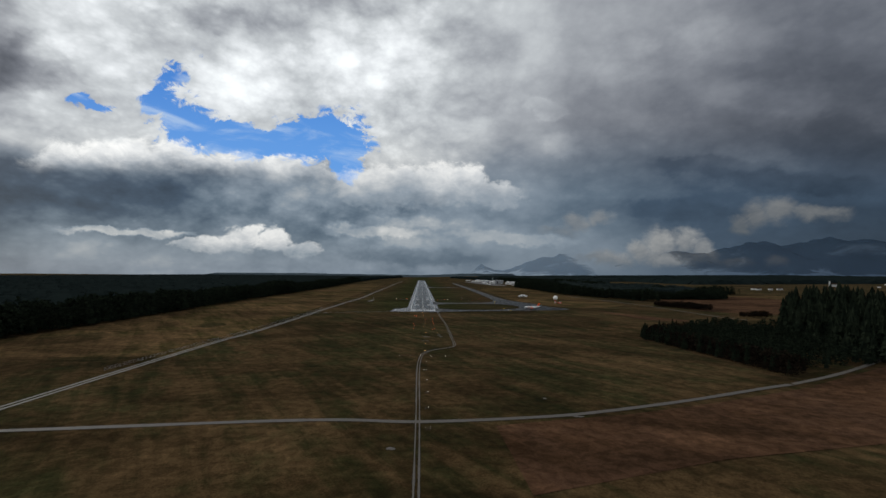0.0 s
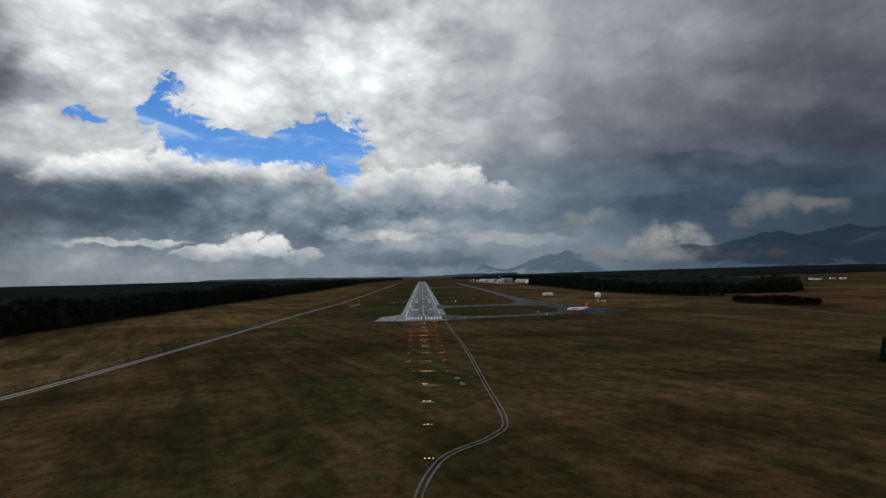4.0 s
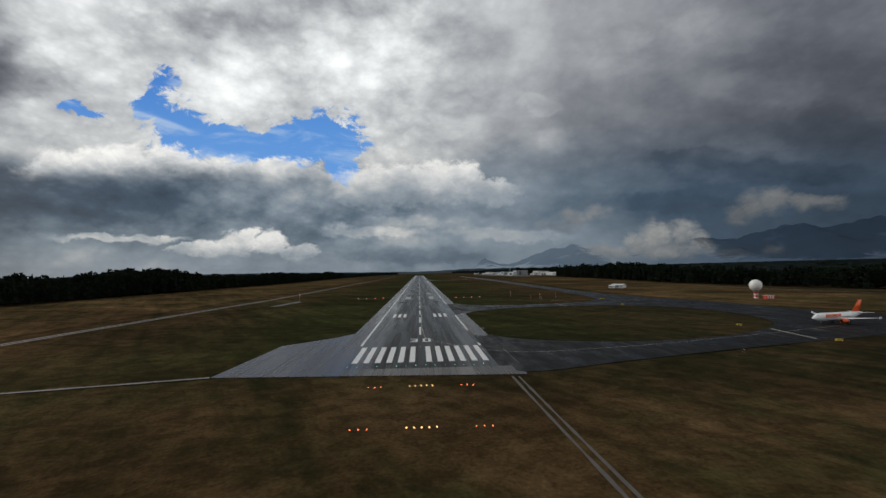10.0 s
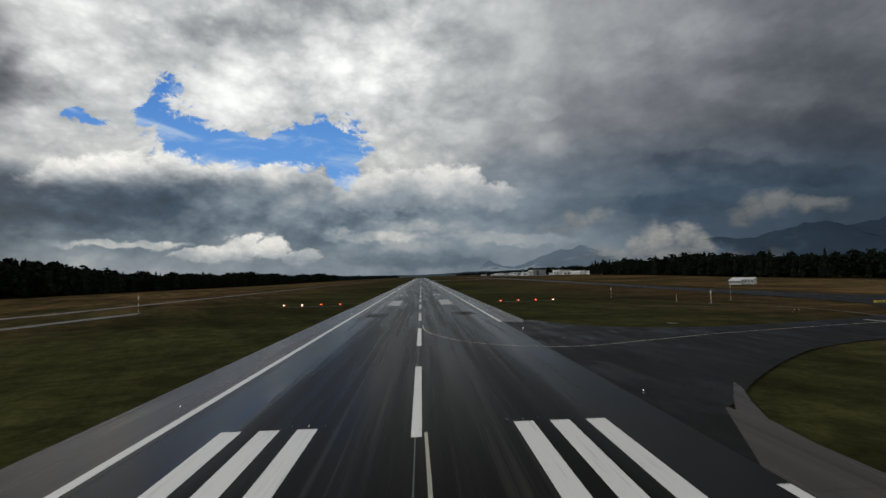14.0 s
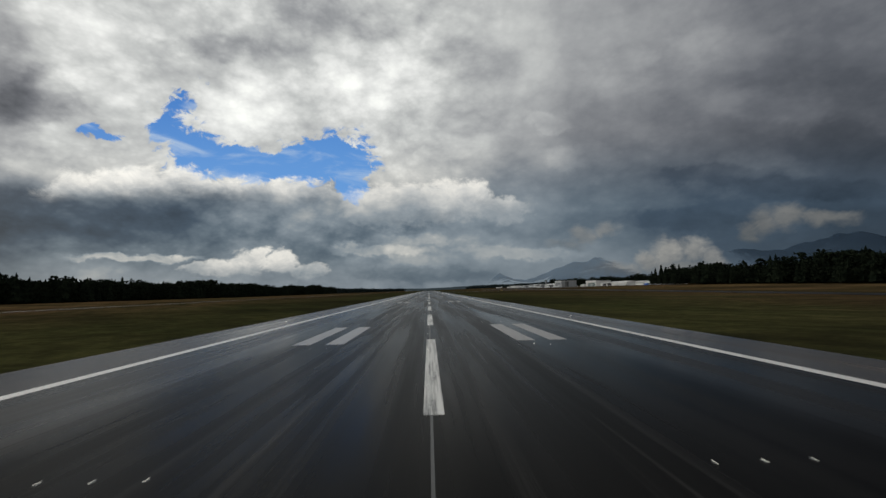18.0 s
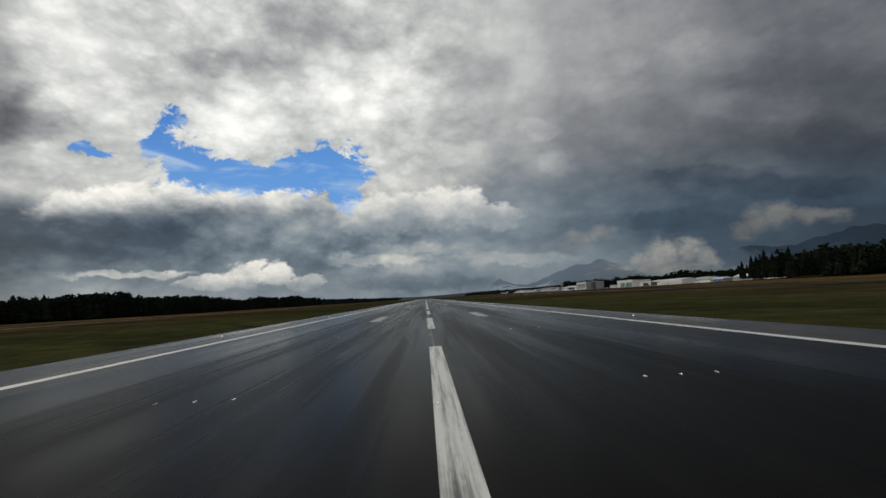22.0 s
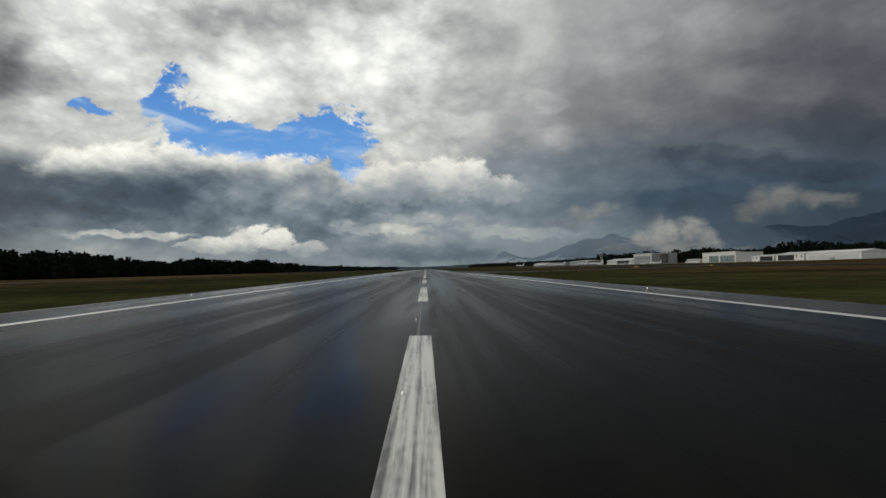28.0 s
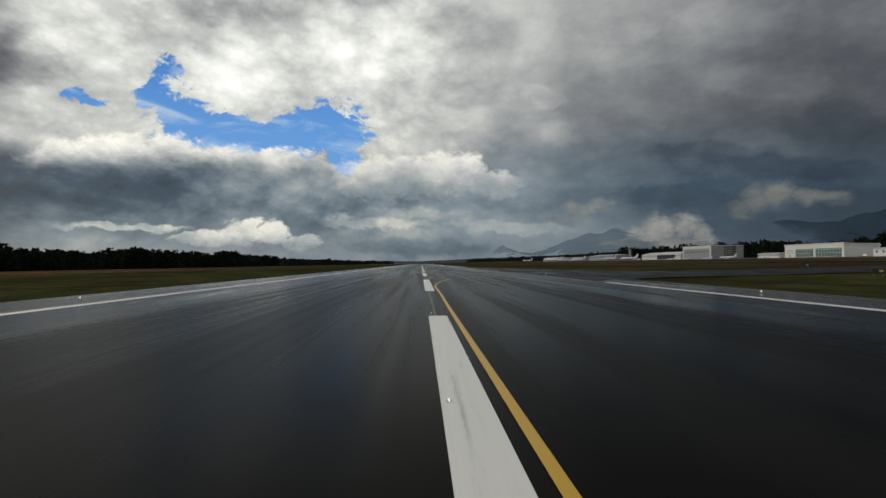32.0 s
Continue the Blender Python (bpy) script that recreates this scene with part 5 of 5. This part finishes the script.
for x, y, w, face, turn in ((176, 300, 5.5, YELLOW_SIGN, 70), (163, 226, 3.0, YELLOW_SIGN, 70), (119, 272, 3.2, BLACK_SIGN, 75),
                            (119, 214, 2.4, BLACK_SIGN, 70), (159, 84, 3.4, YELLOW_SIGN, 80), (163, 33, 3.8, YELLOW_SIGN, 80), (110, 13, 1.8, BLACK_SIGN, 80),
                            (150, 1354, 4.5, YELLOW_SIGN, 60), (108, 1353, 2.6, BLACK_SIGN, 60), (74, 1299, 2.4, BLACK_SIGN, 60), (170, 1299, 1.6, YELLOW_SIGN, 60)):
    sign(spot(x, y, 0, turn), w * 0.75, 0.8, face, "yellow taxiway sign panel on short legs" if face is YELLOW_SIGN else "dark taxiway sign panel seen in the grass")
for a, b in (((166, 72), (160, 40)), ((115.4, 221), (114.6, 245))):
    line = [Vector(a), (Vector(a) + Vector(b)) / 2, Vector(b)]
    structure(ribbon(line, 1.2, 0.066).object("holding_line", PALE_MARK), "pale holding line across the taxiway", "taxi line")
for x, y, w, d in ((2, -329, 10, 1.6), (0.5, -358, 8, 1.3), (16, -315, 4, 3), (17.5, -327, 3, 4), (-15, -643, 4, 1.6), (72, -604, 6, 1.2), (100, -287, 4, 1.2), (64, -572, 3, 1.2), (31, 88, 1.6, 3), (31, 62, 1.6, 3), (34, 56, 1.6, 2.4), (64, 245, 3, 1.6), (53, 234, 2.6, 1.2)):
    pts = [(x + w / 2 * math.cos(t) * rng.uniform(0.6, 1.1), y + d * math.sin(t) * rng.uniform(0.6, 1.2)) for t in np.linspace(0, 6.283, 12, endpoint=False)]
    structure(paved(pts, 0.02, 60).object("gravel_patch", GRAVEL), "pale gravel patch in the grass", "gravel")

# ---- hangars and terminal ----


def big_hangar():
    """White hangar with two wide glazed doors under a deep fascia."""
    h = thing("hangar", spot(508, 1781, 0), "large white hangar with two glazed sliding doors", "hangar", "airport hangars")
    hd, hl, H = 22, 43.5, 16.5
    Form().box(-hd + 1.2, -hl, -2, hd, hl, H - 1.2).object("wall", WHITE_WALL, h)
    roof = Form().add([(-hd - 0.6, -hl - 0.6, H - 1.2), (-hd - 0.6, hl + 0.6, H - 1.2), (hd + 0.6, hl + 0.6, H - 4.2), (hd + 0.6, -hl - 0.6, H - 4.2),
                       (-hd - 0.6, -hl - 0.6, H), (-hd - 0.6, hl + 0.6, H), (hd + 0.6, hl + 0.6, H - 3), (hd + 0.6, -hl - 0.6, H - 3)],
                      [(0, 1, 2, 3), (7, 6, 5, 4), (0, 4, 5, 1), (1, 5, 6, 2), (2, 6, 7, 3), (3, 7, 4, 0)])
    roof.object("roof", PALE_ROOF, h)
    Form().box(-hd, -hl, 10.2, -hd + 1.2, hl, H - 1.2).object("fascia", WHITE_WALL, h)
    for y0, y1 in ((-hl, -40.5), (-4.5, -1.5), (26, hl)):
        Form().box(-hd, y0, -2, -hd + 1.2, y1, 10.2).object("pier", WHITE_WALL, h)
    for y0, y1 in ((-40.5, -4.5), (-1.5, 26)):
        door = Form().box(-hd + 0.7, y0, 0, -hd + 0.9, y1, 10.2).object("sliding_door", GLASS, h)
        n = 9
        for i in range(n + 1):
            y = y0 + (y1 - y0) * i / n
            Form().box(-hd + 0.5, y - 0.12, 0, -hd + 0.7, y + 0.12, 10.2).object("mullion", PALE_ROOF, door)
        for z in (0.2, 4.6, 8.6):
            Form().box(-hd + 0.45, y0, z, -hd + 0.7, y1, z + 0.35).object("rail", PALE_ROOF, door)
    Form().box(-hd - 0.05, 34, 0, -hd + 0.1, 37, 3).object("side_door", GREY_METAL, h)
    for z in (5, 8):
        for y in (30, 34, 38):
            Form().box(-hd - 0.05, y, z, -hd + 0.1, y + 2, z + 1.2).object("window", GLASS, h)
    return h


def grey_hangar():
    h = thing("hangar", spot(455, 1933, 0), "tall pale grey hangar with ribbed sliding doors", "hangar", "airport hangars")
    hd, hl, H = 25, 37, 20
    Form().box(-hd + 1, -hl, -2, hd, hl, H - 0.8).object("wall", GREY_WALL, h)
    Form().box(-hd - 0.5, -hl - 0.5, H - 0.8, hd + 0.5, hl + 0.5, H, 0.1).object("roof", PALE_ROOF, h)
    Form().box(-hd, -hl, 15.5, -hd + 1, hl, H - 0.8).object("fascia", PALE_ROOF, h)
    for s in (-1, 1):
        Form().box(-hd - 0.2, s * hl - (3 if s > 0 else 0), -2, -hd + 1, s * hl + (0 if s > 0 else 3), 15.5).object("pier", PALE_ROOF, h)
    n = 10
    for i in range(n):
        y0 = -hl + 3.2 + (2 * hl - 6.4) * i / n
        door = Form().box(-hd + 0.3 + 0.25 * (i % 2), y0, 0, -hd + 0.6 + 0.25 * (i % 2), y0 + (2 * hl - 6.4) / n - 0.15, 15.3).object("door_leaf", GREY_WALL, h)
        Form().box(-hd + 0.2 + 0.25 * (i % 2), y0 + 0.5, 10, -hd + 0.32 + 0.25 * (i % 2), y0 + 5, 11.6).object("window", GLASS, door)
    return h


big_hangar()
grey_hangar()
gable_house("hangar", spot(450, 2044, 0), 136, 40, 9.5, 3.6, PALE_ROOF, PALE_ROOF, "long low hangar with a pale curved roof", "hangar", 22, ((-50, 10),), "airport hangars")
gable_house("hangar", spot(505, 1682, 0), 44, 36, 7.6, 1.6, WHITE_WALL, PALE_ROOF, "low white hangar with an open dark doorway", "hangar", 6, ((-20, 5),), "airport hangars", -0.3)
gable_house("hangar", spot(505, 1632, 0), 48, 36, 8.6, 2.6, WHITE_WALL, PALE_ROOF, "low white hangar with a wide dark doorway", "hangar", 6, ((-8, 20),), "airport hangars", 0.0)
gable_house("hangar", spot(503, 1566, 0), 76, 34, 8.2, 3.0, WHITE_WALL, WHITE_WALL, "bright white long hangar with panelled doors", "hangar", 0, (), "airport hangars", -0.1, 6)
gable_house("office_block", spot(500, 1470, 0), 42, 16, 8.4, 1.4, WHITE_WALL, PALE_ROOF, "white three-storey office block by the hangars", "office building", 12, (), "airport hangars")
gable_house("shed", spot(497, 1425, 0), 34, 18, 4.6, 3.0, GREY_WALL, PALE_ROOF, "low grey shed with a pale roof", "shed", 5, ((-10, 8),))
gable_house("shed", spot(500, 1362, 0), 46, 22, 5.6, 4.2, GREY_WALL, PALE_ROOF, "grey farm-like shed with a broad pale roof", "shed", 6)
gable_house("house", spot(505, 1316, 0), 24, 14, 7.5, 2.0, WHITE_WALL, PALE_ROOF, "white two-storey house before the wood", "house", 8)
gable_house("shed", spot(495, 1855, 0), 40, 18, 6.0, 1.0, WHITE_WALL, PALE_ROOF, "low white shed between two hangars", "shed", 8)
gable_house("terminal", spot(455, 2330, 0), 150, 44, 11, 2.0, GREY_WALL, PALE_ROOF, "long grey terminal building across the apron", "terminal", 24)
gable_house("terminal_annex", spot(452, 2520, 0), 110, 34, 8, 1.6, GREY_WALL, PALE_ROOF, "low grey terminal annex", "terminal", 18)
gable_house("cargo_shed", spot(440, 2720, 0), 160, 40, 9, 2.0, WHITE_WALL, PALE_ROOF, "long white cargo shed far along the apron", "shed", 20)


def control_tower():
    t = thing("control_tower", spot(470, 2250, 0), "slim grey control tower with a glazed cab", "tower")
    Form().tube((0, 0, -1), (0, 0, 24), 3.2, 2.6, 12).object("shaft", GREY_WALL, t)
    cab = Form().tube((0, 0, 24), (0, 0, 28.5), 4.0, 5.2, 12).object("cab", GLASS, t)
    Form().tube((0, 0, 28.5), (0, 0, 29.4), 5.5, 5.0, 12).object("cab_roof", PALE_ROOF, t)
    for i in range(12):
        a = 2 * math.pi * i / 12
        Form().tube((4.05 * math.cos(a), 4.05 * math.sin(a), 24), (5.25 * math.cos(a), 5.25 * math.sin(a), 28.5), 0.12, 0.12, 4).object("mullion", GREY_METAL, cab)
    Form().tube((0, 0, 29.4), (0, 0, 35), 0.15, 0.08, 6).object("aerial", GREY_METAL, t)
    return t


control_tower()


def blast_rack():
    r = thing("steel_rack", spot(440, 1868, 0), "dark steel rack standing between the hangars", "rack")
    for i in range(4):
        for s in (-1, 1):
            Form().box(-2 + 4 * (s > 0), -9 + 6 * i, 0, -1.4 + 4 * (s > 0), -8.4 + 6 * i, 17).object("post", BLACK_SIGN, r)
    for j in range(5):
        Form().box(-2.2, -9.4, 2 + 3.4 * j, 2.8, 9.8, 4.4 + 3.4 * j).object("panel", BLACK_SIGN, r)
    return r


blast_rack()


def van(m, paint, label):
    v = thing("van", m, label, "van", "parked vans")
    Form().box(-2.6, -1.0, 0.5, 1.6, 1.0, 2.4, 0.15).object("body", paint, v)
    Form().box(1.6, -0.95, 0.5, 2.7, 0.95, 1.5, 0.15).object("bonnet", paint, v)
    Form().box(1.2, -0.9, 1.5, 1.9, 0.9, 2.3, 0.1).object("windscreen", GLASS, v)
    for x in (-1.7, 1.8):
        for y in (-0.95, 0.95):
            wheel(v, x, y, 0.36, 0.24)
    return v


for x, y, paint, t in ((470, 1440, WHITE_PAINT, 80), (472, 1452, GREY_METAL, 95), (474, 1462, WHITE_PAINT, 90), (470, 1548, GREY_METAL, 85), (474, 1700, WHITE_PAINT, 90), (470, 1730, GREY_METAL, 80), (460, 1830, WHITE_PAINT, 90)):
    van(spot(x, y, 0, t), paint, "white van parked by the hangars" if paint is WHITE_PAINT else "grey van parked by the hangars")
sheet_pile = thing("covered_pile", spot(476, 1402, 0), "low pile under a bright blue cover", "covered pile")
Form().ball((0, 0, 0.6), 5.5, 14, 8, 0.55).object("cover", BLUE_SHEET, sheet_pile)
house_rng = random.Random(9)
village = None
for i in range(26):
    x, y = house_rng.uniform(1800, 2900), house_rng.uniform(800, 1600)
    m = spot(x, y, 0, house_rng.uniform(0, 180))
    if village is None:
        village = gable_house("village_house", m, 13, 9, 5.5, 3.5, WHITE_WALL, BRUSH, "white village house with a dark roof far across the fields", "house", 3, (), "village houses")
    else:
        copy_thing(village, m)
for i in range(7):
    copy_thing(village, spot(house_rng.uniform(1280, 1400), house_rng.uniform(880, 960), 0, house_rng.uniform(0, 180)))
church = gable_house("church", spot(1840, 1170, 0, 60), 22, 10, 9, 5, WHITE_WALL, BRUSH, "white village church far across the fields", "church", 3)
Form().box(-2.5, 11.1, -1, 2.5, 16.1, 24, 0.1).object("steeple", WHITE_WALL, church)
